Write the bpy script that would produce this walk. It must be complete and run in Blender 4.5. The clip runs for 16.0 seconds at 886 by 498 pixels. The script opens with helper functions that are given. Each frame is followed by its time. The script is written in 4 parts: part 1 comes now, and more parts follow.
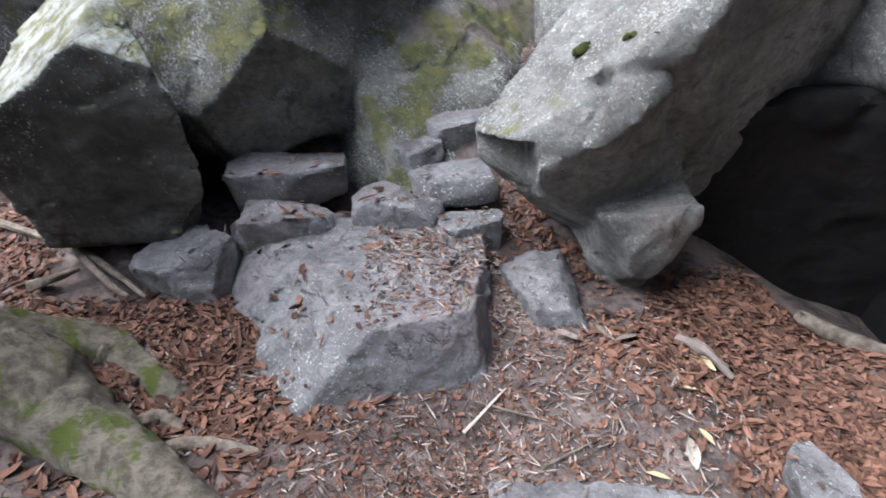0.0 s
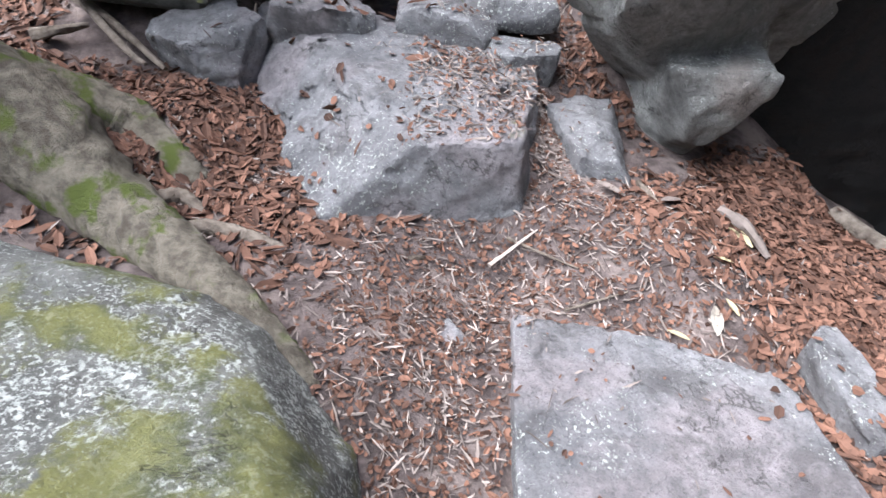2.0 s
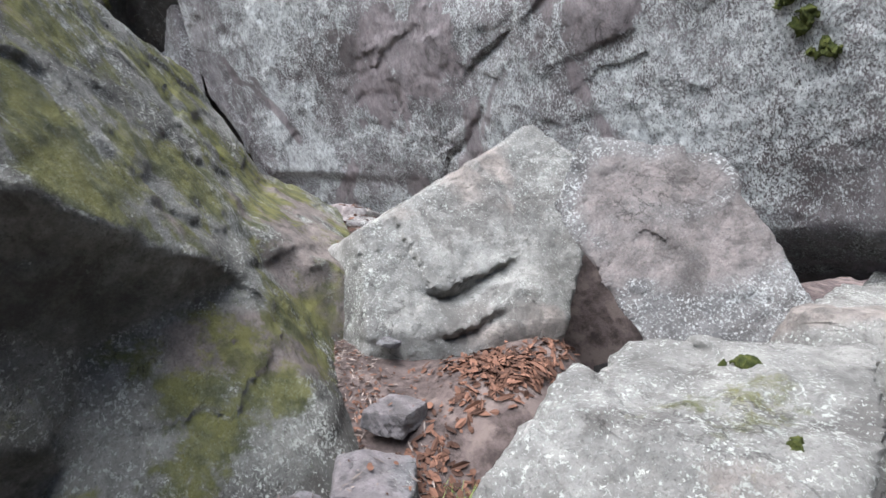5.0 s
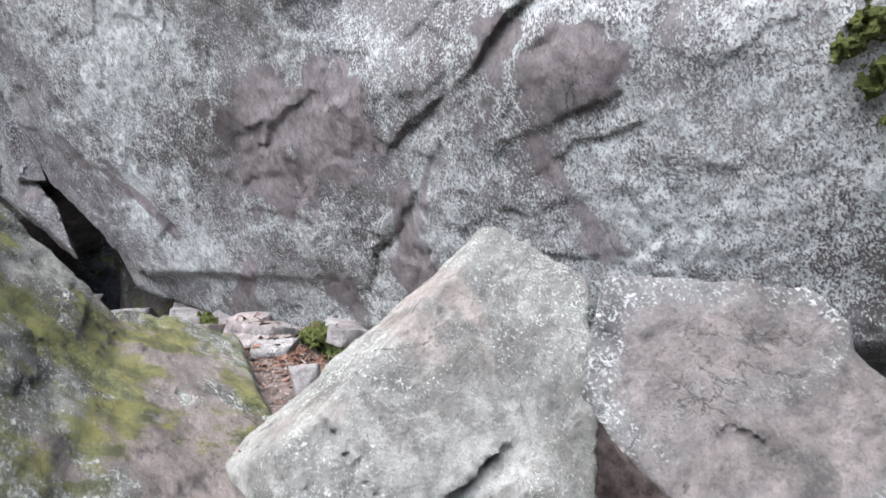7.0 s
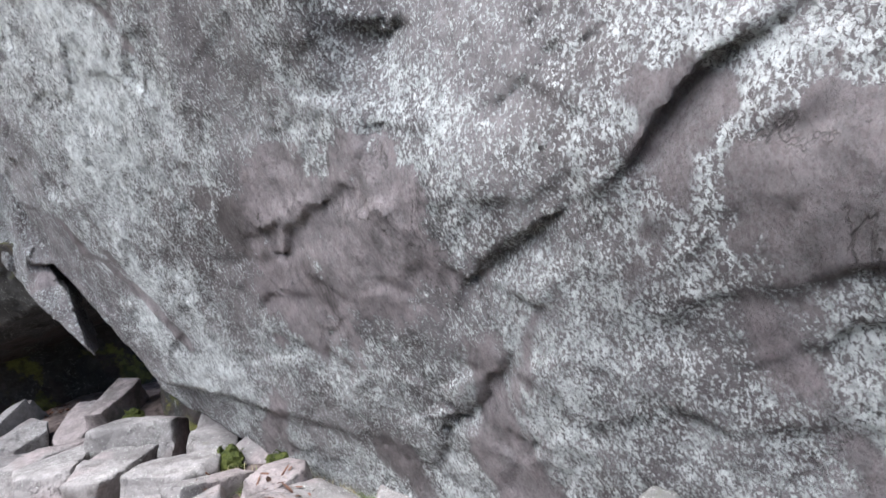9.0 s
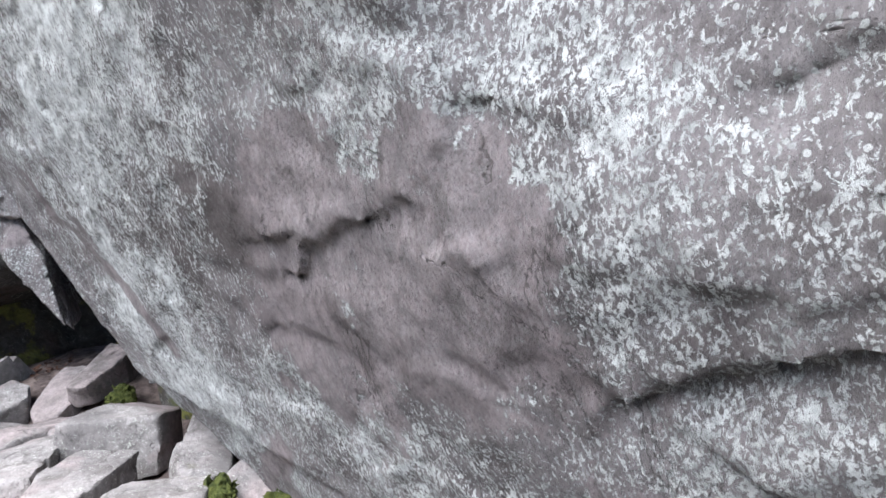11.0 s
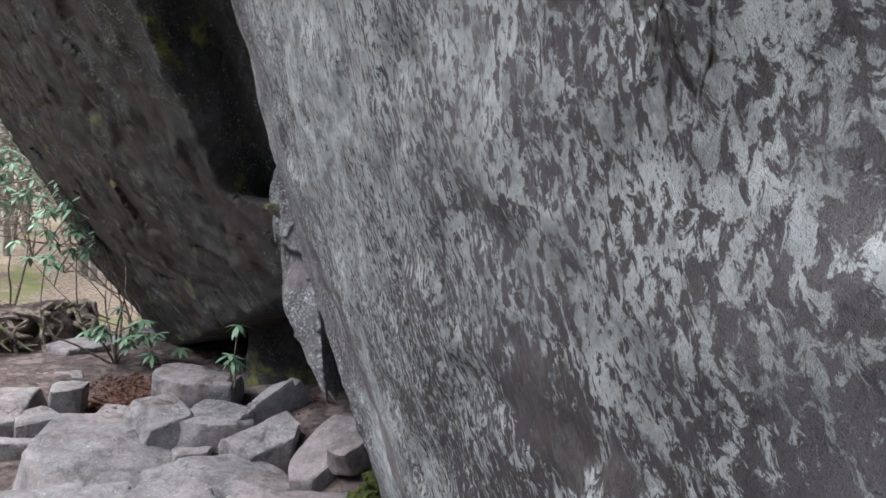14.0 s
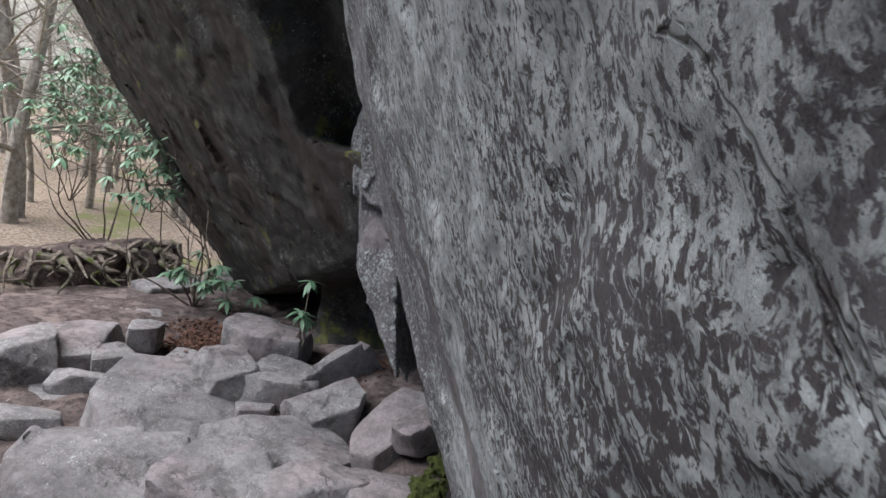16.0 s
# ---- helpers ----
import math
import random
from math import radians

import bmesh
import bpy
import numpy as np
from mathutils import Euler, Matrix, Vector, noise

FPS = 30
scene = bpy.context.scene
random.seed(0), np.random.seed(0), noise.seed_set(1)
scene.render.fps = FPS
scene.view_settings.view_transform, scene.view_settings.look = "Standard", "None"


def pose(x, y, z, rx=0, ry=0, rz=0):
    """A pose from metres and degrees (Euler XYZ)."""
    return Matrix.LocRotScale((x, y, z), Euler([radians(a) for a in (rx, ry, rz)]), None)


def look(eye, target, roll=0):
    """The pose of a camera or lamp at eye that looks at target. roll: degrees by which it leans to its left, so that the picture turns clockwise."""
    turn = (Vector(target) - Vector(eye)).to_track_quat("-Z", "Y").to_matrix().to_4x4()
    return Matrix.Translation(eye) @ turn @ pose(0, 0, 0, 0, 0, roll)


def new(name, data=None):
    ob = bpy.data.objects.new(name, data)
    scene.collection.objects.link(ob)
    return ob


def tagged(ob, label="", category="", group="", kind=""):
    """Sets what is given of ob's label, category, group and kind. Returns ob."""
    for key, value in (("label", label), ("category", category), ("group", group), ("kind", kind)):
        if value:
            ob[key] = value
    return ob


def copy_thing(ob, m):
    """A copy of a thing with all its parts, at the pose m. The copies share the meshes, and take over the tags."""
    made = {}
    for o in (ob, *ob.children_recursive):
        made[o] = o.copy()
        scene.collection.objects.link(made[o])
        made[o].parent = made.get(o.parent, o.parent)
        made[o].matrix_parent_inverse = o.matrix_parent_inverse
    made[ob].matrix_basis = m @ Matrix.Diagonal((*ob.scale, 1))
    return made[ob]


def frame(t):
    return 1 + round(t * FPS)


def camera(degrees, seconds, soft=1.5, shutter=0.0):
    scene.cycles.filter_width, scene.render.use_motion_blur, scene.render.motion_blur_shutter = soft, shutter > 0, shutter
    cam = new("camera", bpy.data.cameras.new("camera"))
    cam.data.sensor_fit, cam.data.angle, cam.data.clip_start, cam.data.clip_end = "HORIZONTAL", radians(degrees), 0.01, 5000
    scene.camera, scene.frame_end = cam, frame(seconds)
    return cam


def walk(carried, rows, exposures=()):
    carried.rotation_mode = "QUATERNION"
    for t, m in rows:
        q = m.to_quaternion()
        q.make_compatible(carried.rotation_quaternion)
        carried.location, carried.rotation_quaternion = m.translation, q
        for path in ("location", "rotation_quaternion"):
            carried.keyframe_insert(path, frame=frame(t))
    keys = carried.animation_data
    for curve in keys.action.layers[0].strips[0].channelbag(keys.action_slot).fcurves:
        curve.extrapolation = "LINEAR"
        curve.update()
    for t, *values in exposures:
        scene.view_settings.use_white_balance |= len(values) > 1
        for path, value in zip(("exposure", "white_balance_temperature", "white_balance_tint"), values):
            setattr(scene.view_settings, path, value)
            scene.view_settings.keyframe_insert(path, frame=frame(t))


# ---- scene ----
cam = camera(73.3, 16.0, 1.5, 0.15)
METRES, EYE, TILT, LEAN, TURN = 7.2, 1.38, -22.0, 8.0, 0.0
ROWS = [
    (0.0, 0.0, 0.0, 0.0, 0.0, 0.0, 0.0),
    (0.5, -0.0041, 0.0079, -0.0096, -7.78, -3.53, 0.08),
    (1.0, -0.0105, 0.0191, -0.013, -6.43, -10.86, -2.64),
    (1.5, -0.0174, 0.0196, -0.0144, -4.29, -13.76, -6.04),
    (2.0, -0.0231, 0.0131, -0.014, -0.52, -14.26, -10.03),
    (2.5, -0.0356, 0.0152, 0.0021, 2.13, -1.79, -12.22),
    (3.0, -0.0201, 0.0457, 0.0378, -2.85, 9.4, -12.93),
    (3.5, -0.0318, 0.073, 0.0534, -5.04, 12.46, -13.03),
    (4.0, -0.0481, 0.1049, 0.0875, -14.92, 16.36, -10.29),
    (6.5, -0.0168, 0.2062, 0.1941, -32.41, 17.52, 7.74),
    (7.0, -0.0018, 0.2293, 0.2257, -33.13, 18.39, 10.4),
    (7.5, -0.0033, 0.2575, 0.258, -28.11, 20.01, 8.77),
    (8.0, 0.0159, 0.2758, 0.2881, -27.0, 19.35, 6.2),
    (8.5, 0.0517, 0.3095, 0.3298, -26.57, 19.22, 7.36),
    (9.0, 0.0762, 0.3334, 0.3514, -25.81, 20.51, 8.58),
    (9.5, 0.0815, 0.377, 0.3847, -26.73, 21.57, 12.09),
    (12.0, 0.1011, 0.4551, 0.4549, -27.66, 14.13, 0.13),
    (12.5, 0.0969, 0.506, 0.4642, -18.79, 16.41, -3.73),
    (13.0, 0.098, 0.5474, 0.4793, -9.78, 15.72, -8.69),
    (13.5, 0.0946, 0.5836, 0.5031, -6.96, 17.59, -10.57),
    (14.0, 0.0957, 0.5976, 0.5126, -2.06, 16.11, -14.15),
    (14.5, 0.0931, 0.588, 0.5138, 0.02, 15.92, -14.35),
    (15.0, 0.0929, 0.5976, 0.5051, 2.91, 15.38, -16.22),
    (15.5, 0.0836, 0.6283, 0.5111, 3.5, 13.42, -19.74),
    (16.0, 0.0819, 0.6525, 0.5213, 4.18, 11.27, -20.69),
]
PATH = [(t, pose(0, 0, EYE, TILT, LEAN, TURN) @ pose(METRES * x, METRES * y, METRES * z, 90 + pitch, roll, yaw)) for t, x, y, z, yaw, pitch, roll in ROWS]
PATH += [(4.2, look((-0.269, 1.016, 1.727), (0.317, 2.919, 1.536), 7.9)), (6.3, look((-0.167, 1.749, 2.075), (0.865, 3.448, 1.854), -1.7)), (11.8, look((0.993, 4.162, 3.036), (1.820, 5.951, 2.693), 3.1))]
walk(cam, sorted(PATH, key=lambda row: row[0]),
     [(t, stops, 6150 if t < 3 else 6380, 14) for t, stops in [(0.0, 1.6), (0.5, 1.95), (1.5, 2.1), (2.0, 2.05), (2.5, 1.8), (3.5, 1.4), (4.2, 1.45), (6.5, 1.8), (9.5, 1.85), (12.5, 2.2), (13.5, 1.75), (14.5, 0.95), (15.0, 0.8), (15.5, 1.1), (16.0, 1.05)]])

# ---- light: an overcast sky over a leafless wood ----
world = bpy.data.worlds.new("overcast_sky")
scene.world = world
world.use_nodes = True
wn = world.node_tree
sky = wn.nodes.new("ShaderNodeTexSky")
sky.sky_type, sky.sun_disc, sky.sun_elevation, sky.sun_rotation = "NISHITA", False, radians(59), radians(299)
sky.air_density, sky.dust_density = 1.0, 4.0
wn.nodes["Background"].inputs["Strength"].default_value = 0.075
wn.links.new(sky.outputs[0], wn.nodes["Background"].inputs["Color"])
SUN_AIM = (-0.45, -0.25, 0.86)
sun_data = bpy.data.lights.new("sun", "SUN")
sun_data.energy, sun_data.angle, sun_data.color = 3.5, radians(55), (0.95, 0.98, 1.0)
sun = new("sun", sun_data)
sun.matrix_world = look(SUN_AIM, (0, 0, 0))


# ---- materials ----
def nodes_of(name):
    mat = bpy.data.materials.new(name)
    mat.use_nodes = True
    t = mat.node_tree
    return mat, t, t.nodes["Principled BSDF"]


def link(t, a, b):
    t.links.new(a, b)


def noise_of(t, coord, scale, detail=6.0, rough=0.6, distortion=0.0):
    n = t.nodes.new("ShaderNodeTexNoise")
    n.inputs["Scale"].default_value, n.inputs["Detail"].default_value = scale, detail
    n.inputs["Roughness"].default_value, n.inputs["Distortion"].default_value = rough, distortion
    link(t, coord, n.inputs["Vector"])
    return n.outputs["Fac"]


def ramp(t, fac, lo, hi, a=0.0, b=1.0):
    n = t.nodes.new("ShaderNodeMapRange")
    n.interpolation_type = "SMOOTHSTEP"
    for i, v in ((1, lo), (2, hi), (3, a), (4, b)):
        n.inputs[i].default_value = v
    link(t, fac, n.inputs[0])
    return n.outputs[0]


def times(t, a, b, op="MULTIPLY"):
    n = t.nodes.new("ShaderNodeMath")
    n.operation, n.use_clamp = op.replace("MULTIPLY_ADD", "MULTIPLY"), op == "MULTIPLY"
    for i, v in enumerate((a, b)):
        if isinstance(v, (int, float)):
            n.inputs[i].default_value = v
        else:
            link(t, v, n.inputs[i])
    return n.outputs[0]


def blend(t, fac, a, b):
    n = t.nodes.new("ShaderNodeMix")
    n.data_type = "RGBA"
    for slot, v in ((0, fac), (6, a), (7, b)):
        if isinstance(v, (int, float)):
            n.inputs[slot].default_value = v
        elif isinstance(v, tuple):
            n.inputs[slot].default_value = (*v, 1)
        else:
            link(t, v, n.inputs[slot])
    return n.outputs[2]


def place_of(t, stretch=(1, 1, 1), turn=(0, 0, 0)):
    g = t.nodes.new("ShaderNodeNewGeometry")
    m = t.nodes.new("ShaderNodeMapping")
    m.inputs["Rotation"].default_value = [radians(a) for a in turn]
    m.inputs["Scale"].default_value = stretch
    link(t, g.outputs["Position"], m.inputs["Vector"])
    return g, m.outputs[0]


def bump(t, bsdf, height, strength, distance, under=None):
    n = t.nodes.new("ShaderNodeBump")
    n.inputs["Strength"].default_value, n.inputs["Distance"].default_value = strength, distance
    link(t, height, n.inputs["Height"])
    if under is not None:
        link(t, under, n.inputs["Normal"])
    link(t, n.outputs[0], bsdf.inputs["Normal"])
    return n.outputs[0]


def near(t, p, at, reach, edge=0.5):
    """1 within an uneven patch round a place, 0 outside it."""
    far = t.nodes.new("ShaderNodeVectorMath")
    far.operation = "DISTANCE"
    far.inputs[1].default_value = at
    link(t, p, far.inputs[0])
    wavy = times(t, times(t, noise_of(t, p, 4.0, 8, 0.7), 2.6, "MULTIPLY_ADD"), times(t, far.outputs["Value"], 1.0 / reach, "MULTIPLY_ADD"), "ADD")
    return ramp(t, wavy, 2.2 - edge, 2.2 + edge, 1.0, 0.0)


def rock_material(name, dark, light, tint=(0.25, 0.2, 0.19), tints=0.5, lichen=0.5, moss=0.3, moss_low=0.2,
                  stretch=(1, 1, 1), turn=(0, 0, 0), relief=1.0, spots=(0.52, 0.55, 0.5), patches=(), crest=0.0, crusts=(), stains=(), dots=(), under=1.0):
    """Weathered schist: mottled grey, pinkish bare patches, crusts of pale lichen, moss on what faces up."""
    mat, t, bsdf = nodes_of(name)
    g, grain = place_of(t, stretch, turn)
    p = g.outputs["Position"]
    body = blend(t, ramp(t, noise_of(t, grain, 3.0, 8, 0.65), 0.32, 0.68), dark, light)
    bare = ramp(t, noise_of(t, p, 1.1, 4, 0.55, 0.6), 0.62 - 0.25 * tints, 0.70 - 0.25 * tints)
    for at, reach in patches:
        bare = times(t, bare, near(t, p, at, reach, 0.12), "MAXIMUM")
    body = blend(t, times(t, bare, 0.85), body, blend(t, ramp(t, noise_of(t, grain, 7, 6, 0.7), 0.3, 0.7), tuple(0.7 * c for c in tint), tuple(1.2 * c for c in tint)))
    fine = ramp(t, noise_of(t, grain, 22, 8, 0.78), 0.38, 0.66)
    body = blend(t, times(t, fine, 0.5), body, tuple(0.5 * c for c in dark))
    pit = ramp(t, noise_of(t, grain, 120, 5, 0.7), 0.56, 0.64)
    body = blend(t, times(t, pit, 0.5), body, tuple(0.4 * c for c in dark))
    cover = times(t, ramp(t, noise_of(t, p, 1.7, 6, 0.65), 0.32, 0.68), 0.10)
    for at, reach, gain in crusts:
        cover = times(t, cover, times(t, near(t, p, at, reach), 0.5 * gain), "ADD")
    mott = times(t, times(t, noise_of(t, grain, 13, 8, 0.7, 0.4), 0.28), noise_of(t, grain, 96, 7, 0.74, 0.5), "ADD")
    high = 0.81 - 0.14 * lichen if lichen else 2.0
    crust = ramp(t, times(t, mott, cover, "ADD"), high, high + 0.04)
    if dots:
        cell = t.nodes.new("ShaderNodeTexVoronoi")
        cell.inputs["Scale"].default_value = 62
        link(t, p, cell.inputs["Vector"])
        spot = ramp(t, times(t, cell.outputs["Distance"], times(t, noise_of(t, p, 45, 6, 0.75), 0.9), "ADD"), 0.64, 0.72, 1.0, 0.0)
        for at, reach in dots:
            crust = times(t, crust, times(t, times(t, spot, near(t, p, at, reach)), 0.8), "MAXIMUM")
    crust = times(t, crust, ramp(t, bare, 0.2, 0.8, 1.0, 0.10))
    if under < 1.0:
        way = t.nodes.new("ShaderNodeSeparateXYZ")
        link(t, g.outputs["Normal"], way.inputs[0])
        crust = times(t, crust, ramp(t, way.outputs[2], -0.3, 0.15, under, 1.0))
    stain = times(t, ramp(t, noise_of(t, grain, 4.2, 6, 0.7, 0.4), 0.52, 0.62), 0.6)
    for at, reach, gain in stains:
        stain = times(t, stain, times(t, near(t, p, at, reach), gain), "MAXIMUM")
    body = blend(t, stain, body, (0.45 * dark[0] + 0.016, 0.45 * dark[1] + 0.010, 0.45 * dark[2] + 0.007))
    body = blend(t, times(t, crust, 0.92), body, blend(t, ramp(t, noise_of(t, p, 24, 7, 0.75), 0.34, 0.62), tuple(0.55 * c for c in spots), tuple(1.25 * c for c in spots)))
    sep = t.nodes.new("ShaderNodeSeparateXYZ")
    link(t, g.outputs["Normal"], sep.inputs[0])
    mossy = times(t, ramp(t, noise_of(t, p, 2.3, 8, 0.72), 0.66 - 0.3 * moss, 0.74 - 0.3 * moss), ramp(t, sep.outputs[2], moss_low, moss_low + 0.4))
    green = blend(t, ramp(t, noise_of(t, p, 9, 4), 0.35, 0.65), (0.06, 0.072, 0.016), (0.20, 0.20, 0.05))
    body = blend(t, times(t, mossy, 0.8), body, green)
    line = times(t, times(t, noise_of(t, grain, 2.6, 6, 0.62, 0.5), 0.5, "SUBTRACT"), 0.0, "ADD")
    mag = t.nodes.new("ShaderNodeMath")
    mag.operation = "ABSOLUTE"
    link(t, line, mag.inputs[0])
    gap = times(t, ramp(t, mag.outputs[0], 0.002, 0.009, 1.0, 0.0), ramp(t, noise_of(t, p, 3.1, 3), 0.5, 0.58))
    body = blend(t, times(t, gap, 0.5), body, (0.03, 0.027, 0.024))
    # paler where it faces up: lichen and moss, with some light coloured in
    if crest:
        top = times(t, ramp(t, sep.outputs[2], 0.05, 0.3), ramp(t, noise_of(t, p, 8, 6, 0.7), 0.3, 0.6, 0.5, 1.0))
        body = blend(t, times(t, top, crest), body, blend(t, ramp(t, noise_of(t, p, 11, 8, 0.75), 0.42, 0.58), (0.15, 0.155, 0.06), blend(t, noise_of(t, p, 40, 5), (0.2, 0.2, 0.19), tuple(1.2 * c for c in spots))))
    link(t, body, bsdf.inputs["Base Color"])
    bsdf.inputs["Roughness"].default_value = 0.78
    bsdf.inputs["Specular IOR Level"].default_value = 0.3
    a = bump(t, bsdf, noise_of(t, grain, 8, 12, 0.68), 0.8 * relief, 0.06)
    c = bump(t, bsdf, times(t, noise_of(t, grain, 60, 7, 0.75), times(t, crust, 0.25), "ADD"), 0.8 * relief, 0.014, a)
    bump(t, bsdf, ramp(t, gap, 0.0, 1.0, 1.0, 0.0), 0.8, 0.012, c)
    return mat


def mottled(name, a, b, scale=6.0, rough=0.85, relief=0.4, distance=0.01, islands=False, extra=None):
    """Bark, soil, leaves: two colours mixed by noise (and piece by piece)."""
    mat, t, bsdf = nodes_of(name)
    g, p = place_of(t)
    fac = ramp(t, noise_of(t, p, scale, 7, 0.65), 0.32, 0.68)
    body = blend(t, fac, a, b)
    if islands:
        body = blend(t, g.outputs["Random Per Island"], a, b)
        body = blend(t, times(t, fac, 0.35), body, tuple(0.5 * c for c in a))
    if extra:
        body = blend(t, ramp(t, noise_of(t, p, scale * 0.35, 4, 0.6), 0.5, 0.62), body, extra)
    link(t, body, bsdf.inputs["Base Color"])
    bsdf.inputs["Roughness"].default_value = rough
    bsdf.inputs["Specular IOR Level"].default_value = 0.25
    bump(t, bsdf, noise_of(t, p, scale * 6, 6, 0.7), relief, distance)
    return mat


GREY, PALE = (0.10, 0.10, 0.10), (0.30, 0.30, 0.29)
rock_wall = rock_material("lichened_cliff_rock", (0.125, 0.114, 0.118), (0.30, 0.283, 0.287), (0.27, 0.232, 0.238), 0.25, 0.80, 0.05, 0.5, (1.0, 1.15, 0.72), (35, 0, 0), 1.2, (0.50, 0.53, 0.525),
                          [((1.36, 5.05, 2.66), 0.40), ((1.25, 5.5, 2.45), 0.34), ((1.22, 5.36, 2.90), 0.26), ((1.85, 3.75, 2.70), 0.22), ((1.04, 5.84, 2.94), 0.09), ((1.15, 5.66, 2.80), 0.16)],
                          crusts=[((0.75, 6.3, 3.5), 0.9, 0.16), ((1.0, 6.7, 2.2), 0.5, 0.16), ((2.1, 3.3, 2.4), 0.6, 0.14), ((1.7, 4.9, 1.9), 0.5, 0.10)],
                          stains=[((1.08, 5.80, 2.85), 0.26, 0.85), ((0.95, 6.25, 2.75), 0.50, 0.8), ((1.05, 5.7, 3.15), 0.16, 0.55), ((1.55, 5.45, 1.72), 0.26, 0.7), ((0.55, 7.1, 2.75), 0.30, 0.7), ((2.25, 2.95, 1.95), 0.30, 0.9), ((1.60, 4.50, 2.68), 0.10, 0.5), ((1.70, 4.05, 2.75), 0.45, 0.45), ((1.2, 5.2, 3.4), 0.3, 0.3)],
                          dots=[((1.62, 4.35, 2.80), 0.55), ((1.85, 4.2, 2.1), 0.5), ((2.0, 3.3, 2.8), 0.4)])
rock_mossy = rock_material("mossy_boulder_rock", (0.11, 0.11, 0.10), (0.36, 0.36, 0.33), (0.25, 0.205, 0.19), 0.1, 0.6, 0.66, 0.12, (1, 0.4, 1), (20, 0, 30), 1.3, (0.50, 0.52, 0.48),
                           [((0.45, 4.1, 1.4), 0.5), ((0.55, 4.9, 1.8), 0.4)], under=0.08)
rock_pale = rock_material("pale_boulder_rock", (0.19, 0.19, 0.18), (0.42, 0.42, 0.395), (0.36, 0.315, 0.285), 0.25, 0.45, 0.25, 0.5, relief=1.1, spots=(0.52, 0.545, 0.51), under=0.08)
rock_low = rock_material("low_mossy_rock", (0.13, 0.13, 0.12), (0.34, 0.34, 0.31), (0.25, 0.21, 0.19), 0.1, 0.75, 0.6, 0.1, relief=1.3, spots=(0.52, 0.54, 0.50))
rock_grey = rock_material("lichen_spotted_grey_rock", (0.13, 0.13, 0.13), (0.29, 0.285, 0.28), (0.24, 0.21, 0.20), 0.2, 0.7, 0.15, 0.6, relief=1.1, spots=(0.46, 0.48, 0.47), dots=[((1.5, 2.95, 1.6), 0.7)])
rock_dark = rock_material("dark_mottled_rock", (0.03, 0.03, 0.029), (0.09, 0.088, 0.083), (0.075, 0.056, 0.052), 0.5, 0.05, 0.4, -0.6, relief=0.8)
# near-black base colour carries the deep shade of the low cave
rock_cave_shade = rock_material("cave_shade_black_rock", (0.009, 0.009, 0.009), (0.024, 0.023, 0.022), (0.02, 0.017, 0.016), 0.3, 0.0, 0.0, 0.9, relief=0.8)
# dark base holds part of the front's shade, the crest part of its light
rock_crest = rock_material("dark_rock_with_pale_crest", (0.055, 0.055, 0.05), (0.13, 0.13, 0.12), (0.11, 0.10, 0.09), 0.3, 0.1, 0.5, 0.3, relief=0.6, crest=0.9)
rock_path = rock_material("trodden_stone", (0.15, 0.15, 0.155), (0.31, 0.305, 0.31), (0.29, 0.26, 0.265), 0.4, 0.12, 0.1, 0.7, relief=1.0)
rock_slab = rock_material("pale_broken_slab", (0.19, 0.18, 0.178), (0.36, 0.34, 0.332), (0.32, 0.272, 0.268), 0.45, 0.1, 0.05, 0.8, relief=0.7)
tree_bark = mottled("pale_tree_bark", (0.22, 0.19, 0.155), (0.46, 0.42, 0.36), 12, 0.9, 0.7, 0.012)
soil = mottled("dark_trodden_soil", (0.045, 0.034, 0.03), (0.12, 0.09, 0.08), 14, 0.95, 0.8, 0.02, False, (0.16, 0.12, 0.10))
litter_red = mottled("red_brown_leaf_litter", (0.045, 0.024, 0.017), (0.22, 0.112, 0.075), 30, 0.8, 0.3, 0.004, True)
litter_tan = mottled("pale_wood_chips", (0.08, 0.062, 0.055), (0.44, 0.37, 0.325), 30, 0.85, 0.3, 0.004, True)
bark = mottled("grey_brown_bark", (0.09, 0.07, 0.055), (0.25, 0.21, 0.17), 18, 0.9, 0.9, 0.012)
bark_moss = mottled("mossy_root_bark", (0.10, 0.085, 0.065), (0.26, 0.23, 0.18), 24, 0.95, 1.0, 0.02, False, (0.10, 0.125, 0.03))
moss = mottled("deep_green_moss", (0.025, 0.036, 0.009), (0.085, 0.098, 0.024), 40, 0.95, 0.9, 0.01)


# ---- shaping rock: a field of cut planes, worn by noise, made into a skin of quads ----
LATTICE = np.random.RandomState(11).rand(32, 32, 32).astype(np.float32)


def value_noise(p):
    i = np.floor(p).astype(np.int64)
    f = (p - i).astype(np.float32)
    f = f * f * (3 - 2 * f)
    i0, i1 = i & 31, (i + 1) & 31
    x0, y0, z0, x1, y1, z1 = i0[:, 0], i0[:, 1], i0[:, 2], i1[:, 0], i1[:, 1], i1[:, 2]
    fx, fy, fz = f[:, 0], f[:, 1], f[:, 2]
    a = LATTICE[x0, y0, z0] * (1 - fx) + LATTICE[x1, y0, z0] * fx
    b = LATTICE[x0, y1, z0] * (1 - fx) + LATTICE[x1, y1, z0] * fx
    c = LATTICE[x0, y0, z1] * (1 - fx) + LATTICE[x1, y0, z1] * fx
    d = LATTICE[x0, y1, z1] * (1 - fx) + LATTICE[x1, y1, z1] * fx
    return ((a * (1 - fy) + b * fy) * (1 - fz) + (c * (1 - fy) + d * fy) * fz) * 2 - 1


SEEDS = np.random.RandomState(12).rand(32, 32, 32, 3).astype(np.float32)
TILTS = np.random.RandomState(13).uniform(-1, 1, (32, 32, 32, 3)).astype(np.float32)


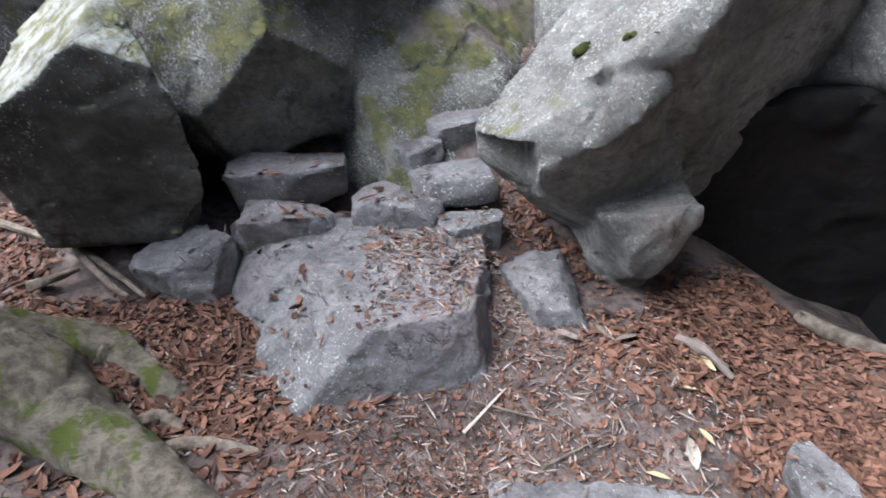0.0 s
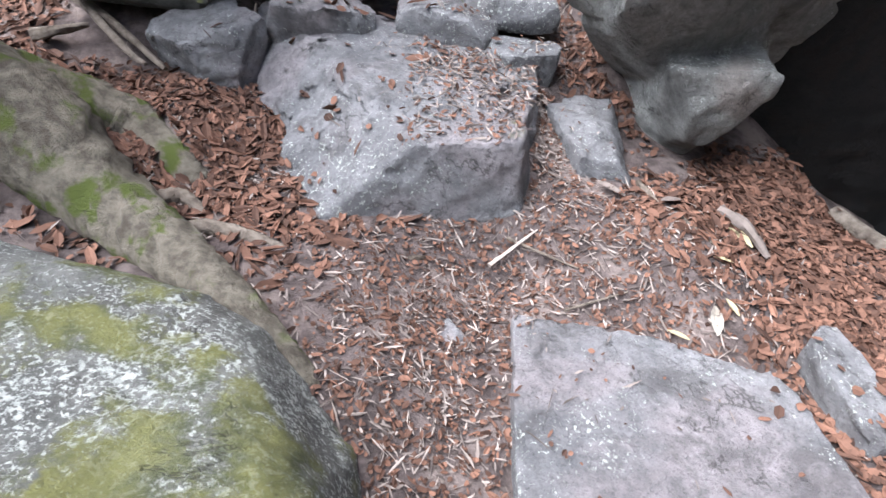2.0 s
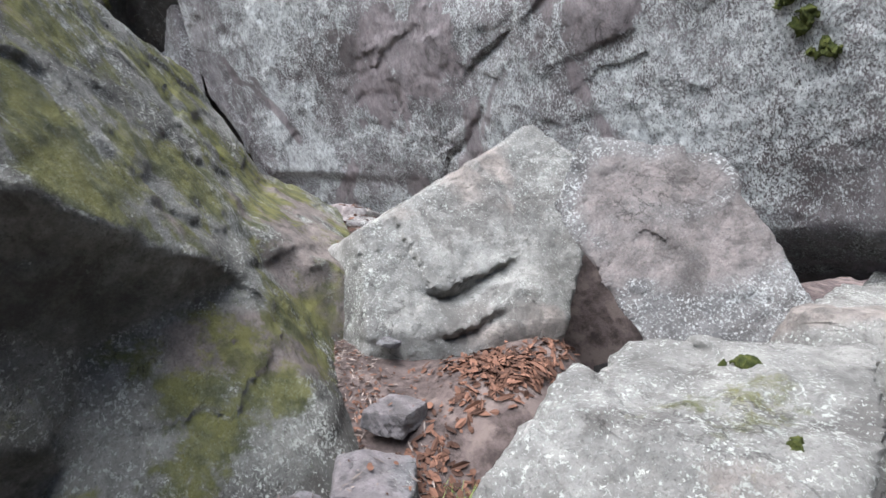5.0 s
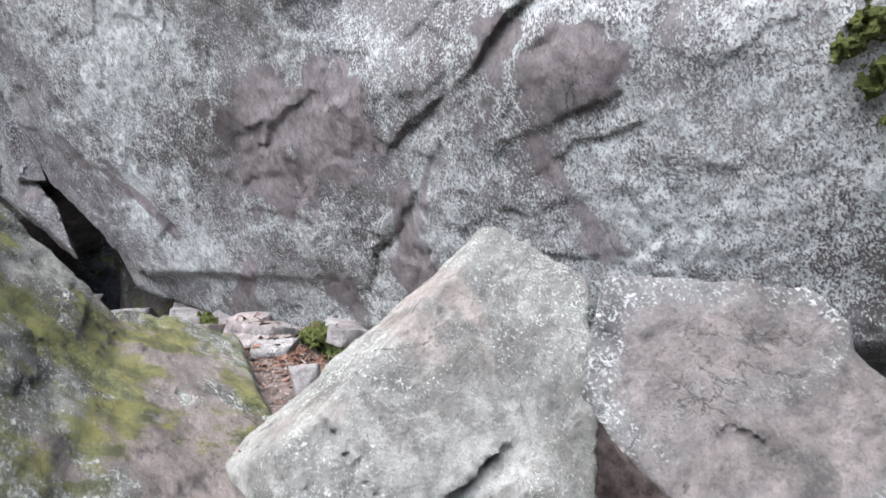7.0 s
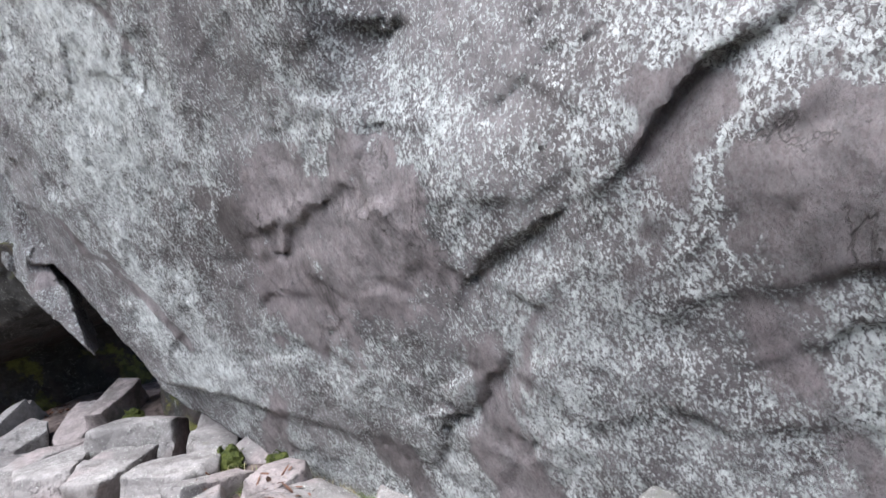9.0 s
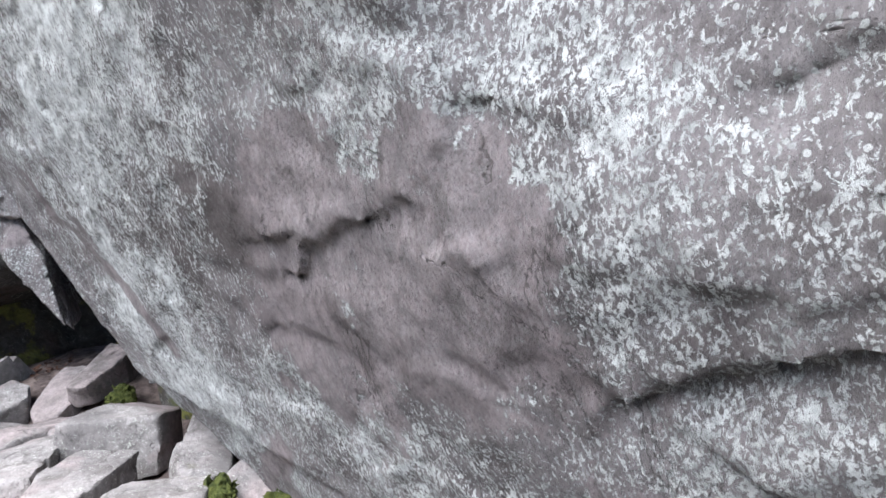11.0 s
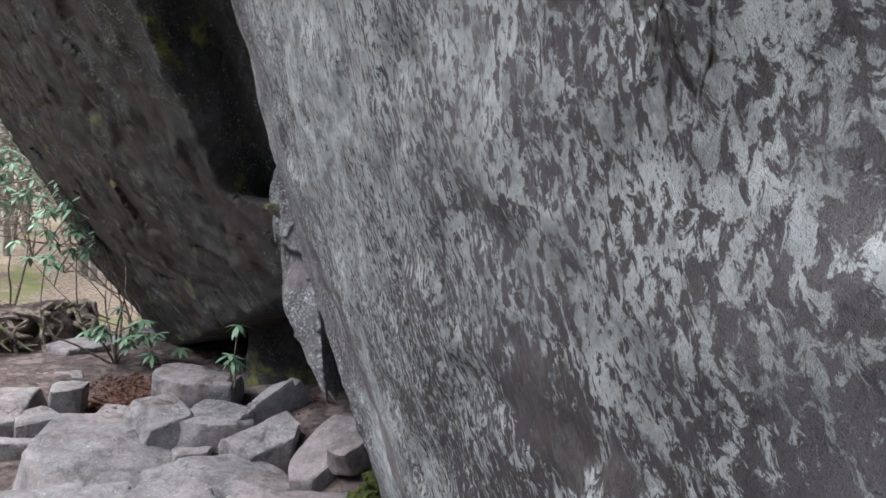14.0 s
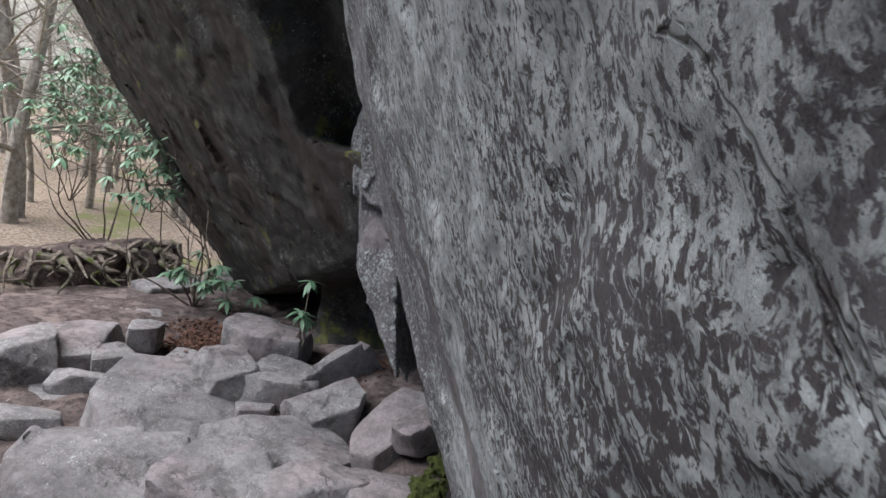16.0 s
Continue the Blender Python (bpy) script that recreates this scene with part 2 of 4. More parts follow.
def facets(p):
    """Broken rock: cells with a flat, tilted face each and small steps between them."""
    i = np.floor(p - 0.5).astype(np.int64)
    best, out = np.full(len(p), 1e9, np.float32), np.zeros(len(p), np.float32)
    for dx in (0, 1):
        for dy in (0, 1):
            for dz in (0, 1):
                c = i + np.array((dx, dy, dz))
                k = tuple((c & 31).T)
                off = (p - c).astype(np.float32) - (0.15 + 0.7 * SEEDS[k])
                d = (off * off).sum(1)
                v = (off * TILTS[k]).sum(1)
                near = d < best
                best, out = np.where(near, d, best), np.where(near, v, out)
    return out


def hull(lo, hi, faces, soft=0.0):
    """A convex block: the box lo..hi cut by faces (point, outward normal)."""
    planes = [((1, 0, 0), hi[0]), ((-1, 0, 0), -lo[0]), ((0, 1, 0), hi[1]), ((0, -1, 0), -lo[1]), ((0, 0, 1), hi[2]), ((0, 0, -1), -lo[2])]
    for at, n in faces:
        n = Vector(n).normalized()
        planes.append((tuple(n), n.dot(Vector(at))))
    normals = np.array([n for n, d in planes], np.float32)
    offs = np.array([d for n, d in planes], np.float32)

    def field(p):
        best = np.full(len(p), -1e9, np.float32)
        for n, d in zip(normals, offs):
            v = p @ n - d
            if soft:
                h = np.clip(0.5 + 0.5 * (v - best) / soft, 0, 1)
                best = best * (1 - h) + v * h + soft * h * (1 - h)
            else:
                np.maximum(best, v, out=best)
        return best
    return field


def three(a, b, c, inside):
    """A face through three corners, looking away from a point inside."""
    n = (Vector(b) - Vector(a)).cross(Vector(c) - Vector(a)).normalized()
    if n.dot(Vector(inside) - Vector(a)) > 0:
        n = -n
    return (a, tuple(n))


def skin(field, lo, hi, h, wear=0.03, scale=2.5, seed=0.0, grain=None):
    """Quads round the zero of field: vertices and faces."""
    lo, hi = np.array(lo, np.float32) - 3 * h - 2 * wear, np.array(hi, np.float32) + 3 * h + 2 * wear
    n = np.ceil((hi - lo) / h).astype(int) + 1
    axes = [lo[i] + h * np.arange(n[i], dtype=np.float32) for i in range(3)]
    f = np.empty(tuple(n), np.float32)
    yz = np.stack(np.meshgrid(axes[1], axes[2], indexing="ij"), -1).reshape(-1, 2)
    for i, x in enumerate(axes[0]):
        p = np.concatenate([np.full((len(yz), 1), x, np.float32), yz], 1)
        v = field(p)
        near = np.abs(v) < 3.4 * wear + 2 * h
        if near.any() and wear:
            q = p[near] + seed
            s = q if grain is None else q @ grain
            w = 0.5 * value_noise(q * scale) + 0.95 * facets(s * scale * 1.2) + 0.5 * facets(s * scale * 3.1 + 7) + 0.22 * facets(s * scale * 8 + 3)
            w += 0.12 * value_noise(s * scale * 9) + 0.10 * value_noise(s * scale * 21)
            crack = np.exp(-(value_noise(s * scale * 1.3 + 31) / 0.045) ** 2) * (value_noise(q * scale * 1.1 + 77) > 0.15)
            w += 0.5 * crack
            v[near] += (wear * w).astype(np.float32)
        f[i] = v.reshape(n[1], n[2])
    s = f < 0
    m = n - 1
    count = np.zeros(tuple(m), np.int8)
    for a in (0, 1):
        for b in (0, 1):
            for c in (0, 1):
                count += s[a:a + m[0], b:b + m[1], c:c + m[2]]
    ci = np.argwhere((count > 0) & (count < 8))
    total, hits = np.zeros((len(ci), 3), np.float32), np.zeros(len(ci), np.float32)
    for axis in range(3):
        u, w = [k for k in range(3) if k != axis]
        for a in (0, 1):
            for b in (0, 1):
                o = np.zeros(3, int)
                o[u], o[w] = a, b
                e = o.copy()
                e[axis] = 1
                f0, f1 = f[tuple((ci + o).T)], f[tuple((ci + e).T)]
                cross = (f0 < 0) != (f1 < 0)
                tt = np.where(cross, f0 / np.where(cross, f0 - f1, 1), 0)
                pos = np.tile(o.astype(np.float32), (len(ci), 1))
                pos[:, axis] = tt
                total += np.where(cross[:, None], pos, 0)
                hits += cross
    verts = lo + h * (ci + total / hits[:, None])
    index = np.full(tuple(m), -1, np.int64)
    index[tuple(ci.T)] = np.arange(len(ci))
    quads = []
    for axis in range(3):
        u, w = (axis + 1) % 3, (axis + 2) % 3
        a = [slice(None)] * 3
        b = [slice(None)] * 3
        a[axis], b[axis] = slice(0, -1), slice(1, None)
        s0, s1 = s[tuple(a)], s[tuple(b)]
        e = np.argwhere(s0 != s1)
        e = e[(e[:, u] > 0) & (e[:, w] > 0) & (e[:, u] < m[u]) & (e[:, w] < m[w])]
        du, dw = np.zeros(3, int), np.zeros(3, int)
        du[u], dw[w] = 1, 1
        q = np.stack([index[tuple((e - du - dw).T)], index[tuple((e - dw).T)], index[tuple(e.T)], index[tuple((e - du).T)]], 1)
        flip = ~s0[tuple(e.T)]
        q[flip] = q[flip][:, ::-1]
        quads.append(q)
    return verts, np.concatenate(quads)


def mesh_object(name, verts, faces, mat, smooth=True, centre=True):
    at = np.array(verts).mean(0) if centre else np.zeros(3)
    me = bpy.data.meshes.new(name)
    me.from_pydata((np.array(verts) - at).tolist(), [], [list(map(int, q)) for q in faces])
    me.materials.append(mat)
    if smooth:
        me.polygons.foreach_set("use_smooth", [True] * len(me.polygons))
        me.set_sharp_from_angle(angle=radians(38))
    me.update()
    ob = new(name, me)
    ob.location = [float(v) for v in at]
    return ob


def boulder(name, lo, hi, faces, mat, label, h=0.03, wear=0.03, scale=2.5, seed=0.0, notches=(), adds=(), merge=0.0, soft=0.015, grain=None, category="boulder", group="", kind="", ledges=()):
    base = hull(lo, hi, faces, soft)

    def field(p):
        v = base(p)
        for extra in adds:
            e = extra(p)
            if merge:
                k = np.clip(0.5 + 0.5 * (e - v) / merge, 0, 1)
                v = e * (1 - k) + v * k - merge * k * (1 - k)
            else:
                v = np.minimum(v, e)
        for cut in notches:
            v = np.maximum(v, -cut(p))
        for a, b, out, depth, reach in ledges:
            a, b = np.array(a, np.float32), np.array(b, np.float32)
            near = np.abs(v) < 0.3
            q = p[near] - a
            u = (b - a) / np.linalg.norm(b - a)
            side = np.cross(np.array(out), u)
            side *= -np.sign(side[2])
            along = (q @ u) / np.linalg.norm(b - a)
            d = q @ side + 0.035 * value_noise(p[near] * 5) + 0.02 * value_noise(p[near] * 13) + 0.008 * value_noise(p[near] * 37)
            v[near] += depth * np.where(d > 0, np.exp(-np.maximum(d, 0) / reach), 0) * np.clip(5 * along, 0, 1) * np.clip(5 * (1 - along), 0, 1) * np.clip(0.75 + 0.9 * value_noise(p[near] * 4 + 9), 0.15, 1.4)
        return v
    verts, quads = skin(field, lo, hi, h, wear, scale, seed, grain)
    return tagged(mesh_object(name, verts, quads, mat), label, category, group, kind)


def stone(name, at, size, turn, mat, label, seed, tilt=(0, 0), flat=0.8, wear=0.035, detail=24, group="", category="stone", cuts=9):
    """A broken stone: a block with its corners knocked off, lying at at (its middle)."""
    rng = random.Random(seed)
    m = pose(*at, tilt[0], tilt[1], turn)
    half = Vector(size) / 2
    faces = []
    for k in range(cuts):
        n = Vector((rng.uniform(-1, 1), rng.uniform(-1, 1), rng.uniform(-0.55, 0.9) if k > 3 else rng.uniform(-0.3, 0.3)))
        n.normalize()
        reach = sum(abs(n[i]) * half[i] for i in range(3))
        faces.append((n * reach * rng.uniform(0.56, 0.88), n))
    for axis in range(3):
        for sgn in (-1, 1):
            n = Vector((rng.uniform(-0.3, 0.3), rng.uniform(-0.3, 0.3), rng.uniform(-0.3, 0.3)))
            n[axis] = sgn
            faces.append((n.normalized() * half[axis] * (0.97 if axis == 2 else rng.uniform(flat, 1.0)), n))
    big = max(size)
    verts, quads = skin(hull(-half, half, faces, 0.005 * big), -half, half, big / detail, wear * min(size), 1.5 / big, seed * 3.7)
    verts = np.array([m @ Vector(v) for v in verts])
    return tagged(mesh_object(name, verts, quads, mat), label, category, group)


def leaf_material(name, a, b, rough=0.4):
    mat, t, bsdf = nodes_of(name)
    g, p = place_of(t)
    body = blend(t, g.outputs["Random Per Island"], a, b)
    body = blend(t, times(t, noise_of(t, p, 40, 3), 0.4), body, tuple(0.5 * c for c in a))
    link(t, body, bsdf.inputs["Base Color"])
    bsdf.inputs["Roughness"].default_value = rough
    bsdf.inputs["Specular IOR Level"].default_value = 0.4
    return mat


rhododendron_green = leaf_material("glossy_rhododendron_leaf", (0.11, 0.23, 0.13), (0.32, 0.48, 0.31))
dry_grass = leaf_material("dry_grass", (0.30, 0.25, 0.14), (0.50, 0.44, 0.28), 0.7)
green_grass = leaf_material("green_grass", (0.08, 0.13, 0.03), (0.22, 0.28, 0.08), 0.6)
earth, et, eb = nodes_of("soil_and_far_leaf_carpet")
eg, ep = place_of(et)
esep = et.nodes.new("ShaderNodeSeparateXYZ")
link(et, ep, esep.inputs[0])
near_soil = blend(et, ramp(et, noise_of(et, ep, 14, 8, 0.7), 0.32, 0.68), (0.055, 0.043, 0.040), (0.16, 0.127, 0.118))
near_soil = blend(et, ramp(et, noise_of(et, ep, 5, 5, 0.6), 0.5, 0.62), near_soil, (0.20, 0.16, 0.145))
far_leaves = blend(et, ramp(et, noise_of(et, ep, 22, 6, 0.75), 0.4, 0.6), (0.17, 0.125, 0.09), (0.38, 0.31, 0.24))
far_leaves = blend(et, ramp(et, noise_of(et, ep, 0.9, 4, 0.6), 0.55, 0.65), far_leaves, (0.20, 0.21, 0.09))
wild = times(et, ramp(et, times(et, esep.outputs[1], times(et, noise_of(et, ep, 0.8, 4), 2.0), "ADD"), 13.6, 14.4), ramp(et, times(et, esep.outputs[0], times(et, noise_of(et, ep, 0.8, 4), 1.5), "ADD"), -4.4, -3.6, 1.0, 0.0), "MAXIMUM")
link(et, blend(et, wild, near_soil, far_leaves), eb.inputs["Base Color"])
eb.inputs["Roughness"].default_value = 0.95
eb.inputs["Specular IOR Level"].default_value = 0.15
bump(et, eb, noise_of(et, ep, 60, 8, 0.75), 0.9, 0.015)
woods = mottled("glowing_woods_backdrop", (0.30, 0.28, 0.25), (0.55, 0.54, 0.50), 0.8, 1.0, 0.2, 0.05, False, (0.30, 0.36, 0.27))
# emission stands in for the open daylight on the far woods
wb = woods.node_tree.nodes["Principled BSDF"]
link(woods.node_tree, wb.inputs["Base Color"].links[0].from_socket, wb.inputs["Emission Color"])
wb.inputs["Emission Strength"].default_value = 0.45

# ---- the ground: one sheet to the horizon ----
HEIGHTS = [(0, -3, -0.5), (0, 0, 0.02), (0, 1.2, 0.18), (0.3, 0.9, 0.10), (0.8, 0.9, 0.14), (1.3, 1.5, 0.2), (0.3, 1.75, 0.36), (-0.6, 1.4, 0.34), (-1.2, 1.7, 0.58),
           (-0.95, 1.15, 0.36), (-0.2, 2.2, 0.6), (0.1, 2.85, 0.9), (0.45, 3.5, 1.1), (1.0, 3.05, 1.2), (1.3, 3.2, 1.25), (-1.5, 2.4, 0.75), (-3, 3.5, 1.0), (-2.6, 0.5, 0.35),
           (0.5, 4.6, 1.4), (0.9, 5.5, 1.52), (1.3, 6.5, 1.5), (0.3, 8.0, 1.15), (-0.6, 8.8, 0.95), (-1.6, 8.6, 0.72), (-2.3, 10.5, 0.62), (-0.7, 10.0, 1.05),
           (-3.5, 7.5, 0.6), (-5, 13, 0.55), (-9, 20, 0.7), (3, 8, 1.2), (0.0, 9.9, 1.3), (0.6, 9.2, 1.4), (1.9, 6.0, 1.46), (1.75, 7.3, 1.4), (2.3, 4.6, 1.72), (1.0, 2.15, 0.28), (1.4, 2.2, -0.2), (2.0, 2.4, -0.5), (1.5, 2.8, -0.3), (1.75, 1.9, -0.25)]
HX, HY, HZ = (np.array(v, float) for v in zip(*HEIGHTS))


def ground_at(x, y):
    x, y = np.asarray(x, float), np.asarray(y, float)
    d = (x[..., None] - HX) ** 2 + (y[..., None] - HY) ** 2
    w = 1 / (d + 0.05) ** 1.7
    z = (w * HZ).sum(-1) / w.sum(-1)
    p = np.stack([x.ravel(), y.ravel(), np.zeros(x.size)], 1)
    bumps = 0.03 * value_noise(p * 2.1) + 0.014 * value_noise(p * 6.3) + 0.006 * value_noise(p * 17)
    return z + bumps.reshape(x.shape)


def spread(lo, hi, step, reach):
    mid = np.arange(lo, hi, step)
    out = step * np.cumsum(1.22 ** np.arange(60))
    out = out[out < reach]
    return np.concatenate([lo - out[::-1], mid, hi + out])


gx, gy = spread(-4.0, 3.0, 0.035, 400), spread(-1.5, 13.0, 0.035, 400)
GX, GY = np.meshgrid(gx, gy, indexing="ij")
GZ = ground_at(GX, GY)
ny = len(gy)
ii, jj = np.meshgrid(np.arange(len(gx) - 1), np.arange(ny - 1), indexing="ij")
a0 = (ii * ny + jj).ravel()
tagged(mesh_object("ground", np.stack([GX, GY, GZ], -1).reshape(-1, 3), np.stack([a0, a0 + ny, a0 + ny + 1, a0 + 1], 1), earth, True, False),
       "dark trodden forest soil sloping up between boulders", "ground", kind="structure")


def on(x, y, up=0.0):
    return (x, y, float(ground_at(np.array([x]), np.array([y]))[0]) + up)



# ---- the great rocks ----
GRAIN_WALL = np.array(((1, 0, 0), (0, 0.75, 0.75), (0, -1.1, 1.1)), np.float32)
GRAIN_DIP = np.array(((1.2, 0.3, 0), (-0.2, 0.6, -0.3), (0, 0.5, 1.3)), np.float32)
WALL_AT, WALL_N = (1.218, 5.505, 2.758), (-0.899, -0.314, -0.305)
boulder("cliff_boulder", (-0.9, 1.2, 0.9), (2.9, 8.3, 4.9),
        [(WALL_AT, WALL_N), ((0.40, 7.72, 2.6), (-0.3, 0.95, -0.05)), ((1.05, 6.8, 1.60), (-0.45, 0.02, -0.9)), ((1.9, 3.9, 1.70), (-0.5, -0.25, -0.87)),
         ((2.1, 2.9, 2.4), (-0.9, -0.35, 0.1))],
        rock_wall, "huge grey overhanging cliff boulder crusted with pale lichen", 0.018, 0.015, 2.3, 3.0, soft=0.05, grain=GRAIN_WALL, merge=0.10,
        adds=[hull((-0.12, 4.9, 1.9), (1.6, 8.7, 4.9), [((0.50, 7.05, 2.86), (-0.87, -0.37, -0.33)), ((0.40, 7.62, 2.45), (-0.75, 0.2, -0.63)), ((0.12, 7.78, 3), (-0.3, 0.95, 0))], 0.04)],
        ledges=[((1.74, 3.7, 3.07), (1.57, 4.8, 2.47), WALL_N, 0.05, 0.07), ((1.92, 3.55, 2.63), (1.77, 4.3, 2.42), WALL_N, 0.05, 0.09),
                ((1.33, 4.95, 2.90), (1.24, 5.6, 2.64), WALL_N, 0.028, 0.07), ((1.2, 5.35, 2.75), (1.1, 5.75, 2.72), WALL_N, 0.02, 0.05), ((1.3, 5.4, 2.5), (1.15, 5.9, 2.45), WALL_N, 0.018, 0.05), ((1.66, 4.55, 2.42), (1.64, 5.3, 1.75), WALL_N, 0.035, 0.03),
                ((1.58, 4.1, 3.10), (1.48, 4.5, 2.98), WALL_N, 0.025, 0.04), ((1.33, 4.65, 3.22), (1.16, 5.1, 3.36), WALL_N, 0.03, 0.10),
                ((1.97, 3.5, 2.50), (1.88, 4.1, 2.33), WALL_N, 0.035, 0.08)])

UPPER_FACE = ((-0.086, 3.552, 1.738), (0.758, -0.263, 0.597))
LOWER_FACE = ((-0.194, 2.893, 1.137), (0.313, -0.681, 0.662))
STEP_FACE = ((-0.693, 2.452, 1.612), (0.894, -0.31, 0.324))
FRONT_FACE = ((-0.719, 2.54, 1.772), (-0.18, -0.87, 0.45))
ROOF = (0.607, -0.601, -0.519)
boulder("mossy_boulder", (-2.6, 2.0, 0.4), (0.9, 6.2, 2.75),
        [UPPER_FACE, FRONT_FACE, ((-0.412, 2.809, 1.546), ROOF), ((-1.05, 2.4, 1.10), (-0.1, -0.6, -0.75)), ((0.4, 5.2, 2.0), (0.4, 0.9, 0.1)),
         ((-1.35, 2.45, 1.6), (-0.9, -0.4, -0.1)), ((-0.7, 4.5, 2.6), (0.1, 0.1, 1))],
        rock_mossy, "big boulder with dark overhangs, yellow-green moss on top", 0.018, 0.022, 2.4, 8.0, grain=GRAIN_DIP, soft=0.006,
        ledges=[((-0.3, 3.0, 1.767), (0.2, 3.9, 1.528), UPPER_FACE[1], 0.03, 0.05), ((0.0, 3.3, 1.518), (0.4, 4.2, 1.406), UPPER_FACE[1], 0.03, 0.05), ((-0.2, 3.6, 1.904), (0.2, 4.6, 1.836), UPPER_FACE[1], 0.035, 0.06)],
        adds=[hull((-1.6, 2.25, 0.9), (0.2, 5, 1.75), [STEP_FACE, FRONT_FACE, ((-0.391, 2.824, 1.134), ROOF), UPPER_FACE, ((-1.05, 2.4, 1.05), (-0.5, -0.6, -0.6))], 0.008),
              hull((-0.9, 2.3, 0.3), (0.75, 5, 1.75), [LOWER_FACE, UPPER_FACE, ((-0.345, 2.543, 0.843), (-0.8, -0.55, 0.2))], 0.008),
              hull((-0.6, 3.5, 0.6), (0.98, 5.5, 1.85), [((0.52, 4.6, 1.62), (0.42, -0.22, 0.88)), ((0.85, 4.6, 1.4), (0.9, -0.2, 0.3)), ((0.3, 3.7, 1.2), (0.3, -0.9, 0.3))], 0.02),
              hull((-2.1, 2.85, 0.4), (-0.55, 5, 1.5), [((-0.95, 2.9, 1.2), (-0.2, -0.9, -0.3))], 0.015)])

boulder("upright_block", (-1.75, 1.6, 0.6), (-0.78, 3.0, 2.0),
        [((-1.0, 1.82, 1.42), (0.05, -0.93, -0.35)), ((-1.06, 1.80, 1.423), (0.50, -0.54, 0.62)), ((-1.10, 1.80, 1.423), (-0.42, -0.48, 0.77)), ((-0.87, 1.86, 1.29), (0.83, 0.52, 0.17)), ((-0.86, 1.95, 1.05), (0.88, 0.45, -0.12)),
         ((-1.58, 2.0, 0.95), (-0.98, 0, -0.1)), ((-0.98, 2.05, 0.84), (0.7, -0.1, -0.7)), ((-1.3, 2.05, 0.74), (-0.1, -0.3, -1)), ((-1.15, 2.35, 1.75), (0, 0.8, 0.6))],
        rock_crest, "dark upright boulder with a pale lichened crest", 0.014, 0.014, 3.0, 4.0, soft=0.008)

boulder("overhanging_boulder", (0.05, 1.2, 0.15), (3.2, 3.4, 1.6),
        [((0.13, 1.87, 1.0), (-0.85, -0.35, 0.45)), ((0.382, 1.935, 1.19), (-0.55, -0.35, 0.76)), ((0.45, 1.755, 1.1), (-0.2, -0.965, 0.10)), ((0.59, 1.68, 1.27), (-0.1, -0.6, 0.8)), ((0.60, 1.70, 1.15), (0.5, -0.72, -0.48)), ((0.32, 1.79, 0.87), (0.1, -0.8, -0.6)),
         ((0.20, 1.9, 0.82), (-0.62, -0.3, -0.72)), ((0.6, 1.9, 0.46), (-0.2, -0.45, -0.88)), ((0.55, 2.25, 1.25), (-0.4, 0.9, 0.2)), ((0.9, 2.1, 1.40), (-0.1, -0.1, 1)), ((1.1, 2.3, 1.38), (0.25, 0.5, 0.83)), ((1.5, 2.2, 0.50), (0.33, -0.2, -0.92))],
        rock_pale, "overhanging pale boulder with mossy crack and dark underside", 0.019, 0.022, 2.6, 15.0,
        adds=[hull((0.42, 1.84, 0.30), (0.78, 2.4, 0.68), [((0.48, 1.92, 0.5), (-0.8, -0.45, -0.35)), ((0.6, 1.86, 0.55), (0.2, -0.9, -0.25)), ((0.6, 1.92, 0.37), (-0.3, -0.5, -0.8)), ((0.72, 1.95, 0.5), (0.7, -0.4, -0.6))], 0.01)],
        notches=[hull((-0.1, 1.4, 0.72), (0.22, 2.05, 0.97), [((0.2, 1.9, 0.98), (0.5, 0.2, 0.85))])],
        ledges=[((0.30, 1.75, 1.22), (1.0, 1.6, 1.25), (-0.2, -0.7, 0.7), 0.05, 0.05), ((0.15, 1.8, 0.92), (0.7, 1.7, 0.95), (-0.2, -0.9, 0.4), 0.03, 0.06)])

boulder("cracked_block", (0.4, 3.3, 0.7), (2.3, 4.5, 2.25),
        [((1.11, 3.72, 1.66), (-0.1, -0.83, 0.5)), ((0.56, 3.7, 1.4), (-0.95, -0.1, 0.15)), ((0.93, 3.8, 1.80), (-0.5, 0.25, 0.83)), ((1.67, 4.08, 2.1), (0.7, 0.1, 0.7)),
         ((1.5, 4.1, 2.05), (-0.1, 0.9, 0.4)), ((0.6, 3.5, 1.1), (-0.1, -0.98, -0.1)), ((1.57, 3.42, 1.33), (0.85, -0.25, -0.35))],
        rock_pale, "pale pointed rock block split by a dark crack", 0.016, 0.014, 4.4, 21.0,
        ledges=[((0.78, 3.45, 1.38), (1.35, 3.6, 1.50), (-0.1, -0.83, 0.5), 0.10, 0.06), ((0.70, 3.75, 1.72), (0.86, 3.45, 1.36), (-0.1, -0.83, 0.5), 0.06, 0.04),
                ((0.85, 3.4, 1.20), (1.25, 3.5, 1.28), (-0.1, -0.83, 0.5), 0.06, 0.05)])

boulder("leaning_pale_rock", (0.9, 2.2, 0.7), (2.6, 3.7, 2.15),
        [((1.56, 2.938, 1.763), (-0.57, -0.723, 0.391)), ((1.21, 3.195, 1.73), (-0.45, 0.62, -0.66)), ((1.21, 3.195, 1.73), (-0.6, 0.75, 0.267)), ((1.386, 3.222, 2.035), (0.4, 0.3, 0.85)),
         ((1.80, 2.77, 1.82), (0.85, -0.2, 0.28)), ((1.9, 3.3, 1.9), (0.2, 0.95, 0.1))],
        rock_grey, "pale lichen-spotted boulder leaning against the cliff", 0.014, 0.014, 4.4, 33.0, soft=0.01)

